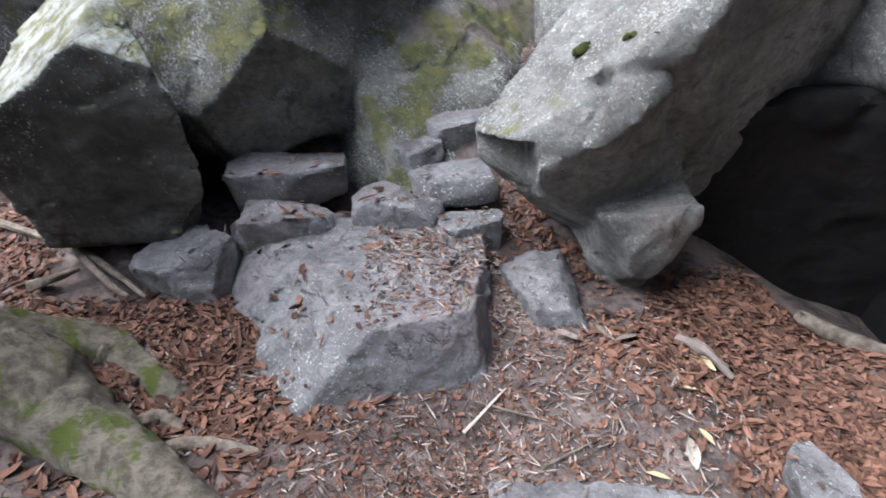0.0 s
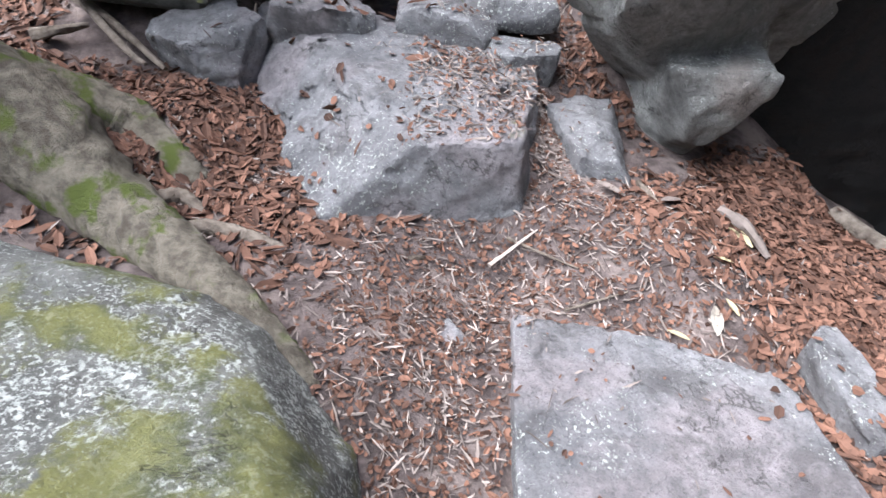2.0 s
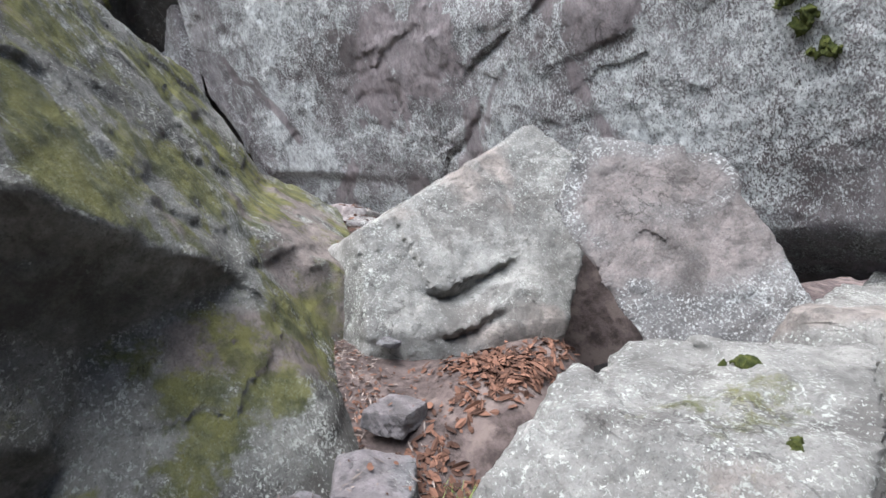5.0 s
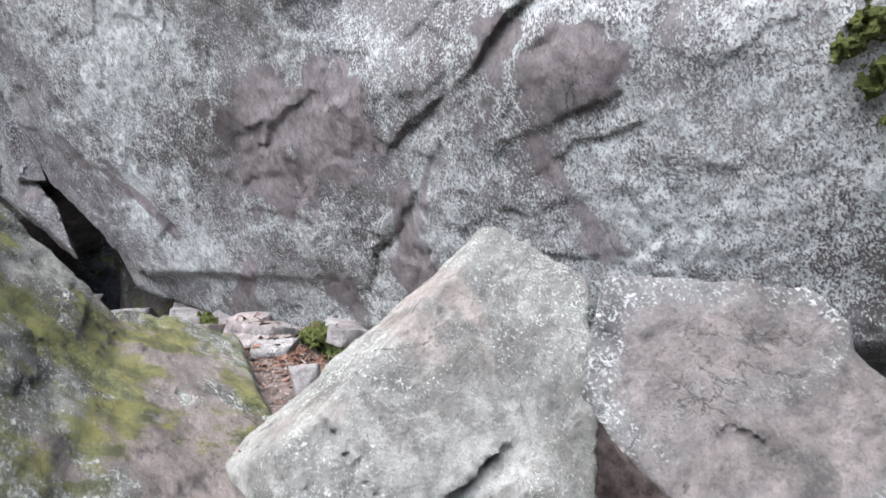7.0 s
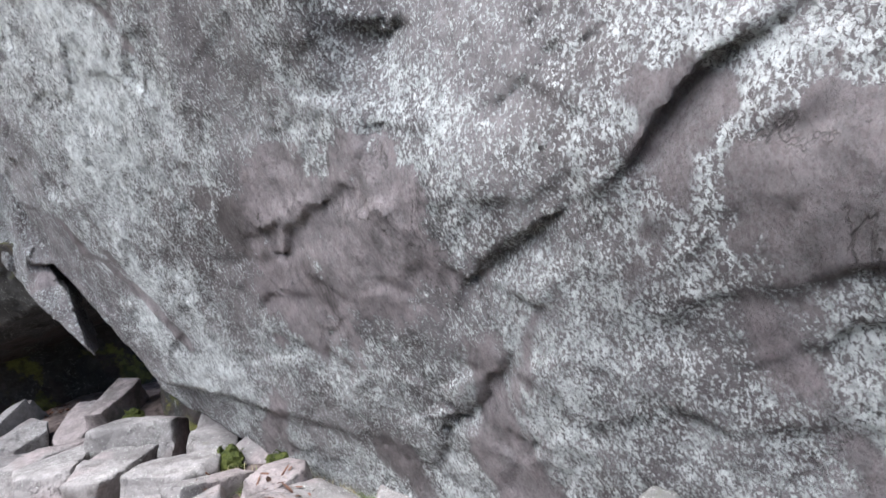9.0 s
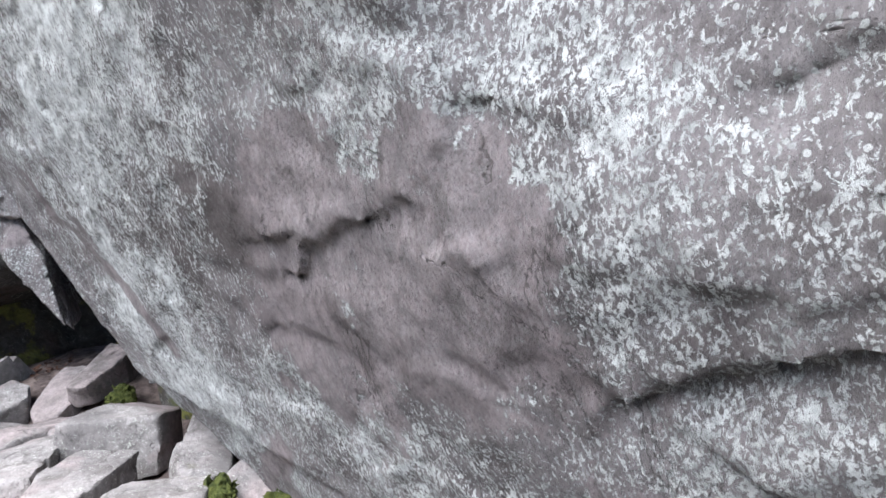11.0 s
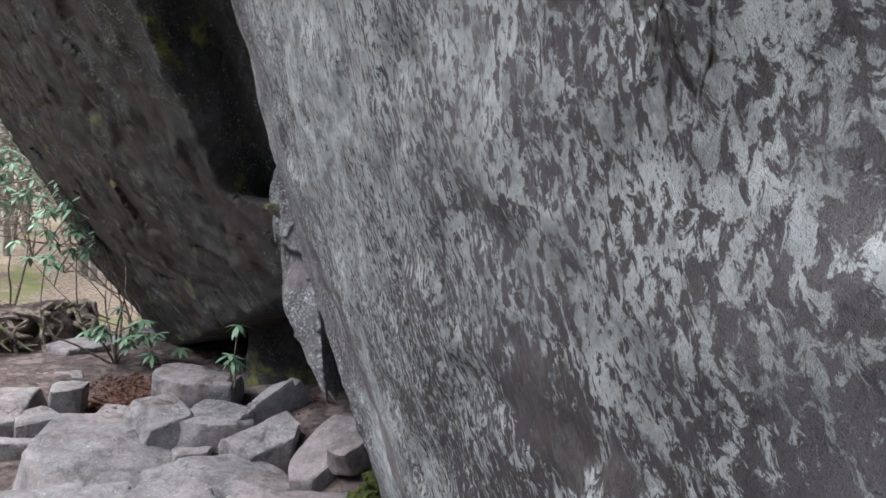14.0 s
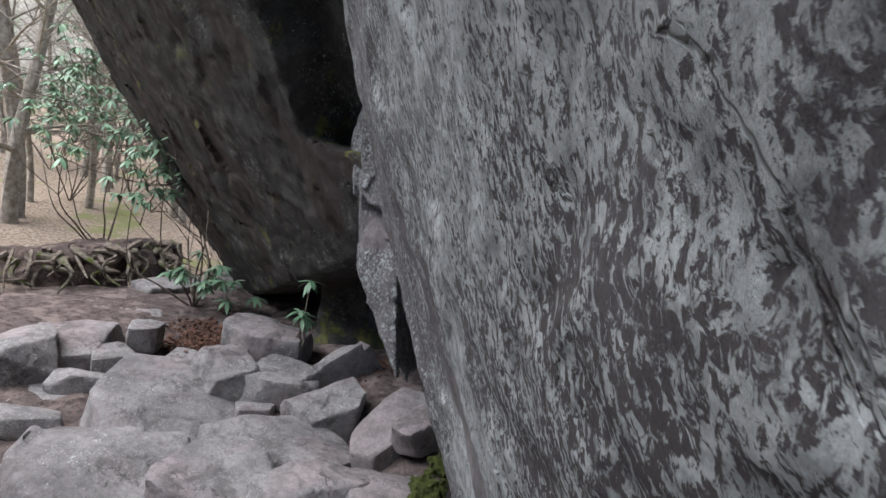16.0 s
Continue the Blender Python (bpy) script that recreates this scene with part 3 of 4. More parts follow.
SLAB_N = (-0.538, -0.629, -0.56)
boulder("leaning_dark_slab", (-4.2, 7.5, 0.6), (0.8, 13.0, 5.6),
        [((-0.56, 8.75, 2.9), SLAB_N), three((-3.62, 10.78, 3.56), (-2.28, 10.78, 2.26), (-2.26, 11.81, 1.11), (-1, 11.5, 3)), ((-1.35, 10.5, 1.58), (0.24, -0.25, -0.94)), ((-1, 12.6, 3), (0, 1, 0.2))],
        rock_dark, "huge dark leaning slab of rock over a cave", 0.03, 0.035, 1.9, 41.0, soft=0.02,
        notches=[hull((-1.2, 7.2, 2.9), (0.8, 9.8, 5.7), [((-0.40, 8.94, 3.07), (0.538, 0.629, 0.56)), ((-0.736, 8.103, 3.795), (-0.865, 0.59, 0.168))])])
# two added rocks, so no light shows through below slab and cliff
boulder("cave_rock", (-1.1, 10.7, 0.5), (2.4, 12.4, 3.2), [((0.5, 10.9, 1.8), (0.1, -0.9, 0.35))], rock_dark, "added dark rock closing the cave behind the slab", 0.05, 0.05, 1.6, 51.0)
boulder("under_cliff_rock", (0.78, 8.35, 1.0), (3.0, 9.3, 3.0), [((1.0, 8.5, 1.8), (-0.7, -0.6, 0.2))], rock_dark, "added dark rock blocking the bright gap under the cliff", 0.05, 0.04, 1.8, 57.0)
boulder("hanging_rock", (-0.12, 7.84, 2.05), (0.42, 8.6, 3.6),
        [((0.31, 7.9, 2.4), (0.97, -0.05, 0.2)), ((0.33, 7.9, 2.14), (-0.8, -0.05, -0.6)), ((0.05, 8.1, 2.7), (-0.93, -0.3, -0.1)), ((0.1, 8.0, 2.6), (-0.3, -0.95, 0.1)), ((0.2, 8.4, 2.3), (0.1, 0.9, -0.4))],
        rock_wall, "pale pointed rock hanging from the cliff foot", 0.012, 0.014, 3.5, 61.0, category="rock", ledges=[((0.02, 8.0, 2.75), (0.3, 7.9, 2.72), (-0.3, -0.95, 0.1), 0.06, 0.12)])
boulder("cave_mouth_boulder", (1.40, 1.9, 0.5), (3.8, 3.4, 1.45), [((1.58, 2.0, 0.9), (-0.85, -0.4, 0.2)), ((1.7, 2.0, 0.81), (-0.6, -0.25, -0.75)), ((1.75, 1.95, 1.2), (-0.3, -0.9, 0.3)), ((1.6, 2.5, 1.2), (-0.3, 0.9, 0.3))], rock_pale,
        "pale boulder beside the dark cave mouth", 0.025, 0.03, 2.2, 71.0)
# two added rocks fill the cave; their black colour is its shade
boulder("cave_side_rock", (1.6, 1.5, -1.0), (4.2, 3.4, 1.0), [((1.75, 2.6, 0.5), (-0.73, -0.68, -0.1))], rock_cave_shade, "added rock at the cave side, its shade coloured in black", 0.04, 0.03, 2.2, 73.0)
boulder("cave_back_rock", (0.85, 2.2, -1.0), (3.6, 3.3, 0.9), [((1.4, 2.42, 0.3), (-0.1, -0.9, -0.35))], rock_cave_shade, "added rock at the cave back, its shade coloured in black", 0.04, 0.03, 2.2, 75.0)
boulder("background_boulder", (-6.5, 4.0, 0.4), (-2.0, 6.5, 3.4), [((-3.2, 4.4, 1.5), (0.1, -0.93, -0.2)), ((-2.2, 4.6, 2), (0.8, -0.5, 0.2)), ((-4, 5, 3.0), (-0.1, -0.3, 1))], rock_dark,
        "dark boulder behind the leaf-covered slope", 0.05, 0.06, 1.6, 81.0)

# unseen blocks, added to keep low light off the undersides
boulder("rear_light_blocker", (-3.5, -5.5, -0.8), (4.5, -2.4, 3.6), [((0, -2.6, 1.5), (0, 0.95, 0.2)), ((-3.2, -3, 1), (-0.8, 0.5, 0.2))], rock_mossy, "added unseen boulder behind the start, blocking low light", 0.06, 0.05, 1.6, 86.0)
boulder("side_light_blocker", (2.2, -2.4, -0.6), (6.5, 1.6, 4.4), [((2.4, 0, 1.0), (-0.97, 0.1, -0.12)), ((3.2, 0, 4.2), (-0.4, 0.1, 0.9))], rock_mossy, "added unseen boulder on the right, blocking side light", 0.06, 0.05, 1.6, 87.0)

# ---- stones of the path, from the foot of the slope up ----
boulder("path_slab", (-0.12, 0.5, -0.1), (0.68, 1.3, 0.30),
        [((-0.05, 1.21, 0.2), (-0.99, 0, 0.05)), ((0.19, 1.18, 0.2), (0.12, 0.98, 0.1)), ((0.64, 1.06, 0.2), (0.3, 0.95, 0.1)), ((0.63, 0.9, 0.2), (0.97, 0.15, 0.1)), ((0.3, 0.9, 0.225), (0.03, -0.04, 1))],
        rock_path, "flat worn grey slab with parallel grooves in the path", 0.009, 0.004, 5.0, 91.0, category="stone", soft=0.006,
        ledges=[((0.17, 1.2, 0.2), (0.16, 0.95, 0.2), (0, 0, 1), 0.012, 0.02)])
SA, SB, SC, SD, SE, SF = (-0.584, 1.433, 0.345), (-0.006, 1.586, 0.362), (0.01, 1.82, 0.57), (-0.326, 1.513, 0.55), (-0.91, 2.07, 0.60), (-0.40, 2.15, 0.66)
IN_STEP = (-0.35, 1.9, 0.2)
boulder("stone_step", (-1.05, 1.3, 0.0), (0.06, 2.4, 0.75),
        [three(SE, SA, SD, IN_STEP), three(SD, SC, SF, IN_STEP), three(SA, SB, SD, IN_STEP), ((0.01, 1.7, 0.45), (0.95, -0.28, 0.1)), ((-0.4, 2.22, 0.6), (0.1, 0.95, 0.2)), ((-0.95, 2.1, 0.5), (-0.9, -0.3, 0.2))],
        rock_path, "dark angular rock forming a step in the path", 0.011, 0.009, 3.5, 95.0, category="stone", soft=0.004,
        ledges=[((-0.40, 2.15, 0.62), (-0.33, 1.6, 0.56), (0, 0, 1), 0.03, 0.3)])
boulder("mossy_rock", (-1.7, 0.2, -0.1), (-0.26, 1.2, 0.60),
        [((-0.47, 0.78, 0.36), (0.72, 0.45, 0.53)), ((-0.92, 1.05, 0.42), (0.2, 0.75, 0.6)), ((-0.9, 0.7, 0.53), (0.12, 0.12, 1)), ((-0.33, 0.6, 0.2), (0.95, 0.1, 0.1))],
        rock_low, "low mossy lichened rock beside the path", 0.013, 0.010, 3.0, 99.0, category="rock", soft=0.05)
SMALL = [  # middle, size, turn, tilt
    ((0.22, 1.95, 0.34), (0.48, 0.28, 0.26), -80, (0, 14)), ((-0.73, 2.40, 0.80), (0.62, 0.36, 0.22), 22, (10, 4)), ((-0.72, 2.18, 0.68), (0.40, 0.24, 0.20), 8, (14, 6)),
    ((-0.52, 2.22, 0.60), (0.30, 0.24, 0.12), -20, (8, 8)), ((-0.28, 2.22, 0.67), (0.42, 0.24, 0.18), -6, (10, 8)), ((-0.42, 2.12, 0.55), (0.17, 0.15, 0.12), 10, (0, 10)),
    ((-0.03, 2.40, 0.71), (0.44, 0.36, 0.12), 10, (9, 0)), ((0.0, 2.16, 0.58), (0.28, 0.22, 0.12), 20, (6, 4)), ((0.0, 2.74, 0.87), (0.38, 0.28, 0.14), 8, (12, -4)), ((-0.22, 2.60, 0.80), (0.24, 0.24, 0.14), 30, (10, 0)),
    ((0.32, 2.76, 0.92), (0.28, 0.38, 0.12), -20, (8, 5)), ((0.98, 2.45, 0.96), (0.46, 0.3, 0.24), 25, (10, 0)), ((-1.06, 2.05, 0.58), (0.36, 0.3, 0.3), -35, (14, 10)), ((-0.24, 1.13, 0.185), (0.17, 0.10, 0.08), 30, (0, 0)),
    ((0.76, 1.06, 0.16), (0.36, 0.15, 0.18), -72, (0, 10)), ((1.08, 1.08, 0.25), (0.28, 0.22, 0.24), 60, (0, 8)), ((0.52, 3.05, 1.02), (0.24, 0.18, 0.08), 40, (8, 0)), ((0.62, 3.45, 1.16), (0.12, 0.08, 0.03), 30, (10, 0))]
SMALL_LABELS = ["grey angular stone beside the path under the overhang", "broken grey stone with white lichen flecks beside the path", "small broken grey stone bedded in leaf litter", "flat grey paving stone in the path"]
for i, (at, size, turn, tilt) in enumerate(SMALL):
    stone("stone", at, size, turn, rock_slab if i == 15 else rock_path, SMALL_LABELS[min(i, 3)], 100 + i, tilt, 0.82, 0.055, 38, "stones of the stepped path", cuts=12)

# ---- the pile of slabs below the cliff ----
PILE = [
    ((-1.35, 8.98, 1.00), (0.95, 1.0, 0.34), 15, (3, 4)), ((-1.22, 8.32, 0.92), (0.85, 0.7, 0.40), 20, (4, 0)), ((-0.42, 8.62, 1.08), (0.95, 0.60, 0.40), 40, (0, 12)), ((-0.50, 8.20, 1.10), (0.6, 0.5, 0.42), 25, (8, 0)),
    ((0.0, 8.18, 1.18), (0.5, 0.4, 0.44), 50, (0, 6)), ((0.36, 8.34, 1.25), (0.55, 0.34, 0.26), 20, (0, 0)), ((0.20, 8.98, 1.30), (0.75, 0.34, 0.26), 55, (0, -22)), ((-0.32, 9.15, 1.18), (0.52, 0.40, 0.34), 55, (10, -10)),
    ((-0.80, 9.50, 1.10), (0.60, 0.50, 0.34), 10, (4, 0)), ((-1.16, 9.40, 1.08), (0.50, 0.45, 0.44), -40, (0, 0)), ((-1.20, 10.05, 1.15), (0.75, 0.60, 0.40), 12, (0, 0)), ((-0.48, 9.60, 1.22), (0.62, 0.14, 0.36), 52, (0, -25)),
    ((-0.34, 9.80, 1.25), (0.5, 0.14, 0.32), 60, (0, -30)), ((-0.85, 9.22, 1.02), (0.28, 0.2, 0.16), 20, (0, 0)), ((-2.75, 9.90, 0.80), (0.75, 0.55, 0.34), -60, (0, 0)), ((-2.42, 9.85, 0.78), (0.45, 0.32, 0.26), -50, (0, 0)),
    ((-2.62, 10.5, 0.80), (0.40, 0.32, 0.24), -50, (0, 0)), ((-2.30, 9.38, 0.82), (0.46, 0.22, 0.18), 30, (0, 8)), ((-2.20, 8.78, 0.80), (0.48, 0.28, 0.18), 35, (0, 4)), ((-2.85, 9.40, 0.85), (0.60, 0.45, 0.42), -43, (0, 0)),
    ((-1.80, 9.85, 0.90), (0.42, 0.34, 0.2), 3, (0, 0)), ((-3.7, 12.4, 0.62), (0.9, 0.7, 0.2), 60, (0, 0)), ((-2.50, 9.2, 0.72), (0.6, 0.3, 0.12), 27, (0, 0)),
    ((0.42, 8.9, 1.45), (0.60, 0.26, 0.24), 62, (0, -16)), ((0.66, 7.75, 1.42), (0.62, 0.50, 0.34), 60, (0, 6)), ((0.80, 6.62, 1.48), (0.55, 0.42, 0.3), 70, (6, 0)), ((-0.05, 8.35, 1.38), (0.5, 0.3, 0.2), 70, (0, 0)),
    ((0.42, 7.1, 1.40), (0.55, 0.36, 0.3), 60, (0, 0)), ((0.1, 7.6, 1.32), (0.7, 0.40, 0.36), 80, (0, 0)), ((0.84, 6.05, 1.52), (0.40, 0.28, 0.18), 80, (0, 0)), ((1.22, 6.05, 1.56), (0.3, 0.24, 0.16), 40, (6, 6)), ((1.0, 6.9, 1.5), (0.42, 0.3, 0.24), 75, (8, 0)), ((0.62, 6.4, 1.42), (0.5, 0.36, 0.26), 65, (0, 6)), ((0.55, 5.75, 1.46), (0.36, 0.26, 0.16), 30, (6, 0)),
    ((1.18, 5.5, 1.50), (0.40, 0.26, 0.14), 70, (8, 4)), ((1.30, 6.75, 1.48), (0.5, 0.34, 0.26), 50, (10, -14)), ((1.32, 5.80, 1.50), (0.52, 0.36, 0.18), 35, (6, 10)), ((0.98, 5.72, 1.50), (0.44, 0.32, 0.14), 15, (4, -6)),
    ((1.60, 5.50, 1.50), (0.36, 0.28, 0.2), 80, (12, 0)), ((0.88, 6.32, 1.50), (0.48, 0.30, 0.2), 40, (0, 14)), ((1.52, 5.18, 1.55), (0.30, 0.2, 0.14), 20, (8, 8)), ((1.08, 7.3, 1.46), (0.5, 0.22, 0.3), 66, (0, -28)),
    ((1.12, 4.9, 1.45), (0.26, 0.14, 0.16), 62, (0, 14)), ((-0.5, 7.75, 1.05), (0.8, 0.6, 0.4), 30, (0, 0)), ((-0.2, 7.2, 1.15), (0.6, 0.5, 0.4), 50, (0, 0)), ((-3.3, 11.3, 0.6), (0.5, 0.35, 0.16), 20, (0, 0)), ((-3.1, 12.9, 0.66), (0.5, 0.4, 0.24), 10, (0, 0))]
for i, (at, size, turn, tilt) in enumerate(PILE):
    floor_z = on(at[0], at[1])[2]
    at = (at[0], at[1], min(at[2], floor_z + size[2] * 0.42) if at[2] - size[2] / 2 > floor_z + 0.12 else at[2])
    stone("slab" if size[0] > 0.55 else "stone", at, size, turn, rock_slab, "broken pale grey slab in the pile below the cliff" if size[0] > 0.55 else "small grey broken stone among the pile",
          200 + i, tilt, 0.88, 0.035, 34, "stones of the pile", cuts=6)


# ---- wood: roots, trunks and twigs ----
def tube(path, radii, sides=9, rough=0.12, seed=0, fine=5):
    """A tapering, slightly knotted tube along a bent path."""
    pts = [Vector(p) for p in path]
    line, rad = [], []
    for i in range(len(pts) - 1):
        a, b, c, d = pts[max(i - 1, 0)], pts[i], pts[i + 1], pts[min(i + 2, len(pts) - 1)]
        for k in range(fine):
            u = k / fine
            line.append(0.5 * (2 * b + (c - a) * u + (2 * a - 5 * b + 4 * c - d) * u * u + (3 * b - a - 3 * c + d) * u ** 3))
            rad.append(radii[i] * (1 - u) + radii[i + 1] * u)
    line.append(pts[-1])
    rad.append(radii[-1])
    rng = random.Random(seed)
    verts, faces = [], []
    for i, (p, r) in enumerate(zip(line, rad)):
        way = (line[min(i + 1, len(line) - 1)] - line[max(i - 1, 0)]).normalized()
        q = way.to_track_quat("Z", "Y")
        for k in range(sides):
            a = 2 * math.pi * k / sides
            s = r * (1 + rough * rng.uniform(-1, 1))
            verts.append(tuple(p + q @ Vector((s * math.cos(a), s * math.sin(a), 0))))
    for i in range(len(line) - 1):
        for k in range(sides):
            faces.append((i * sides + k, i * sides + (k + 1) % sides, (i + 1) * sides + (k + 1) % sides, (i + 1) * sides + k))
    faces.append(tuple(range(sides))[::-1])
    faces.append(tuple((len(line) - 1) * sides + k for k in range(sides)))
    return verts, faces


def join(pieces):
    verts, faces = [], []
    for v, f in pieces:
        n = len(verts)
        verts += list(v)
        faces += [tuple(i + n for i in q) for q in f]
    return verts, faces


def part(name, shape, mat, parent, label="", smooth=True):
    ob = mesh_object(name, *shape, mat, smooth, False)
    ob.parent = parent
    return tagged(ob, label) if label else ob


def base(name, at, label, category, group=""):
    ob = new(name)
    ob.location = at
    return tagged(ob, label, category, group)


def moved(shape, m):
    return [tuple(m @ Vector(v)) for v in shape[0]], shape[1]


# the old tree beside the path: trunk, flared foot and roots
tree_at = on(-1.72, 1.42)
old_tree = base("tree", tree_at, "old tree with mossy flared roots beside the path", "tree")
here = Matrix.Translation(-Vector(tree_at))
part("trunk", moved(tube([(-1.78, 1.40, 0.2), (-1.74, 1.40, 0.7), (-1.76, 1.38, 1.3), (-1.85, 1.3, 2.6), (-1.9, 1.2, 5.0), (-1.9, 1.2, 9.0)], [0.42, 0.33, 0.27, 0.25, 0.22, 0.12], 20, 0.05, 1), here), bark_moss, old_tree)
ROOTS = [([(-1.75, 1.42, 0.75), (-1.36, 1.42, 0.62), (-1.08, 1.30, 0.44), (-0.84, 1.14, 0.40), (-0.68, 1.02, 0.36), (-0.54, 0.92, 0.29), (-0.42, 0.84, 0.21)], [0.22, 0.15, 0.10, 0.07, 0.06, 0.05, 0.03]),
         ([(-1.5, 1.5, 0.62), (-1.2, 1.6, 0.52), (-1.0, 1.52, 0.44), (-0.92, 1.48, 0.38)], [0.17, 0.10, 0.06, 0.03]),
         ([(-0.95, 1.24, 0.38), (-0.85, 1.30, 0.39), (-0.72, 1.30, 0.36), (-0.62, 1.30, 0.32)], [0.03, 0.024, 0.02, 0.008]),
         ([(-0.92, 1.2, 0.36), (-0.78, 1.20, 0.34), (-0.66, 1.18, 0.31), (-0.50, 1.19, 0.27), (-0.40, 1.30, 0.29), (-0.28, 1.36, 0.29)], [0.03, 0.022, 0.018, 0.02, 0.016, 0.006]),
         ([(-0.44, 1.26, 0.28), (-0.43, 1.18, 0.25), (-0.42, 1.08, 0.2)], [0.014, 0.012, 0.004]),
         ([(-0.72, 1.05, 0.31), (-0.58, 1.06, 0.30), (-0.48, 1.02, 0.25)], [0.045, 0.04, 0.015]),
         ([(-1.02, 1.36, 0.42), (-0.95, 1.40, 0.42), (-0.88, 1.37, 0.38)], [0.03, 0.022, 0.015])]
for i, (path, radii) in enumerate(ROOTS):
    part("root", moved(tube(path, radii, 22 if i < 2 else 9, 0.10, 20 + i, 12), here), bark_moss if i < 2 else bark, old_tree)

STICKS = [([(-1.62, 1.95, 0.66), (-1.46, 2.02, 0.68)], 0.022), ([(-2.2, 2.5, 0.85), (-1.54, 2.15, 0.72), (-1.15, 1.86, 0.60)], 0.02), ([(-1.5, 2.1, 0.72), (-1.3, 1.92, 0.64), (-1.2, 1.84, 0.62)], 0.014),
          ([(0.60, 1.64, 0.30), (0.66, 1.56, 0.31), (0.70, 1.47, 0.27)], 0.02), ([(-0.10, 1.40, 0.24), (0.04, 1.53, 0.27)], 0.008), ([(-0.05, 1.5, 0.27), (0.15, 1.40, 0.235)], 0.006),
          ([(0.45, 1.55, 0.27), (0.56, 1.46, 0.25)], 0.008), ([(0.36, 1.72, 0.36), (0.40, 1.60, 0.31)], 0.01), ([(-0.92, 2.02, 0.66), (-0.91, 2.10, 0.75)], 0.008), ([(0.1, 1.25, 0.22), (0.28, 1.33, 0.23)], 0.005)]
for i, (path, r) in enumerate(STICKS):
    tagged(mesh_object("stick", *tube([(x, y, max(z, on(x, y)[2] + 0.6 * r)) for x, y, z in path], [r] + [0.85 * r] * (len(path) - 2) + [0.4 * r], 7, 0.2, 40 + i), litter_tan if i in (3, 4) else bark),
           "curved strip of pale bare wood on the soil" if i in (3, 4) else "dry brown stick on the leaf litter", "stick", "fallen sticks")
tagged(mesh_object("fallen_log", *tube([on(1.16, 1.96, 0.03), on(1.25, 1.74, 0.035), on(1.33, 1.52, 0.03)], [0.028, 0.032, 0.02], 12, 0.15, 61), bark), "weathered fallen log under the overhang", "log")
twig_parts = [tube([(-1.46, 2.42, 1.78), (-1.32, 2.42, 1.70), (-1.23, 2.40, 1.62), (-1.05, 2.38, 1.57)], [0.016, 0.013, 0.011, 0.005], 7, 0.3, 70)]
for k in range(10):
    u = k / 9
    p = Vector((-1.46, 2.42, 1.78)).lerp(Vector((-1.05, 2.38, 1.57)), u)
    twig_parts.append(tube([p, p + Vector((random.uniform(-.05, .08), random.uniform(-.05, 0), random.uniform(-.05, .06)))], [0.005, 0.002], 5, 0.3, 71 + k, 2))
tagged(mesh_object("lichened_branch", *join(twig_parts), litter_tan), "pale lichen-covered branch lying against the boulder", "branch")


# ---- plants ----
def leaf(length, width, droop=0.25, fold=0.15):
    """A long blunt leaf along +y, folded on its midrib, its tip drooping."""
    verts, faces = [], []
    for k in range(5):
        u = k / 4
        w = width * (0.18, 0.8, 1.0, 0.75, 0.1)[k] / 2
        y, z = length * u, -droop * length * u * u
        verts += [(-w, y, z + fold * w), (0, y, z), (w, y, z + fold * w)]
    for k in range(4):
        for c in (0, 1):
            faces.append((3 * k + c, 3 * k + c + 1, 3 * k + c + 4, 3 * k + c + 3))
    return verts, faces


def rhododendron(name, at, tips, label, seed, leaf_length=0.15, group="rhododendrons"):
    """Bent stems from one foot to the tips, a whorl of leaves on every tip."""
    rng = random.Random(seed)
    foot = Vector(at)
    bush = base(name, at, label, "shrub", group)
    stems, crown, forks = [], [], []
    for tip in tips:
        tip = Vector(tip) - foot
        start = Vector((0, 0, -0.03))
        if len(forks) > 5:
            start = min(rng.sample(forks, 5), key=lambda q: (q - tip).length)
        way = tip - start
        mid = start + way * 0.55 + Vector((rng.uniform(-.2, .2), rng.uniform(-.2, .2), rng.uniform(-.2, .05))) * way.length
        forks.append(mid)
        r = 0.014 if len(forks) < 7 else 0.007
        stems.append(tube([start, start.lerp(mid, 0.5) + Vector((rng.uniform(-.05, .05), 0, 0)), mid, tip], [r, 0.8 * r, 0.6 * r, 0.003], 6, 0.15, rng.random(), 4))
        turn0 = rng.uniform(0, 360)
        for k in range(rng.randint(7, 10)):
            m = Matrix.Translation(tip) @ pose(0, 0, 0, rng.uniform(-40, 12), 0, turn0 + 41 * k + rng.uniform(-12, 12))
            crown.append(moved(leaf(leaf_length * rng.uniform(0.75, 1.15), leaf_length * 0.3, rng.uniform(0.1, 0.4)), m))
    tagged(part("stem", join(stems), bark, bush), kind="stuff")
    tagged(part("foliage", join(crown), rhododendron_green, bush, "glossy green drooping leaf whorls"), kind="stuff")
    return bush


def tips_round(centre, spread_by, count, seed):
    rng = random.Random(seed)
    return [tuple(centre[i] + rng.gauss(0, spread_by[i]) for i in range(3)) for _ in range(count)]


rhododendron("rhododendron", on(-2.95, 11.75), tips_round((-3.45, 11.75, 2.25), (0.27, 0.25, 0.24), 44, 3) + tips_round((-2.75, 11.6, 1.15), (0.24, 0.2, 0.12), 18, 4),
             "rhododendron bush with drooping leaves beside the leaning slab", 5)
rhododendron("rhododendron", on(-5.4, 13.2), tips_round((-5.5, 13.0, 2.75), (0.62, 0.4, 0.40), 120, 6), "tall rhododendron bush beyond the tangled roots", 7)
rhododendron("rhododendron", on(-8.2, 15.6), tips_round((-8.2, 15.5, 2.4), (0.9, 0.6, 0.6), 55, 8), "broad rhododendron thicket in the bare woods", 9)
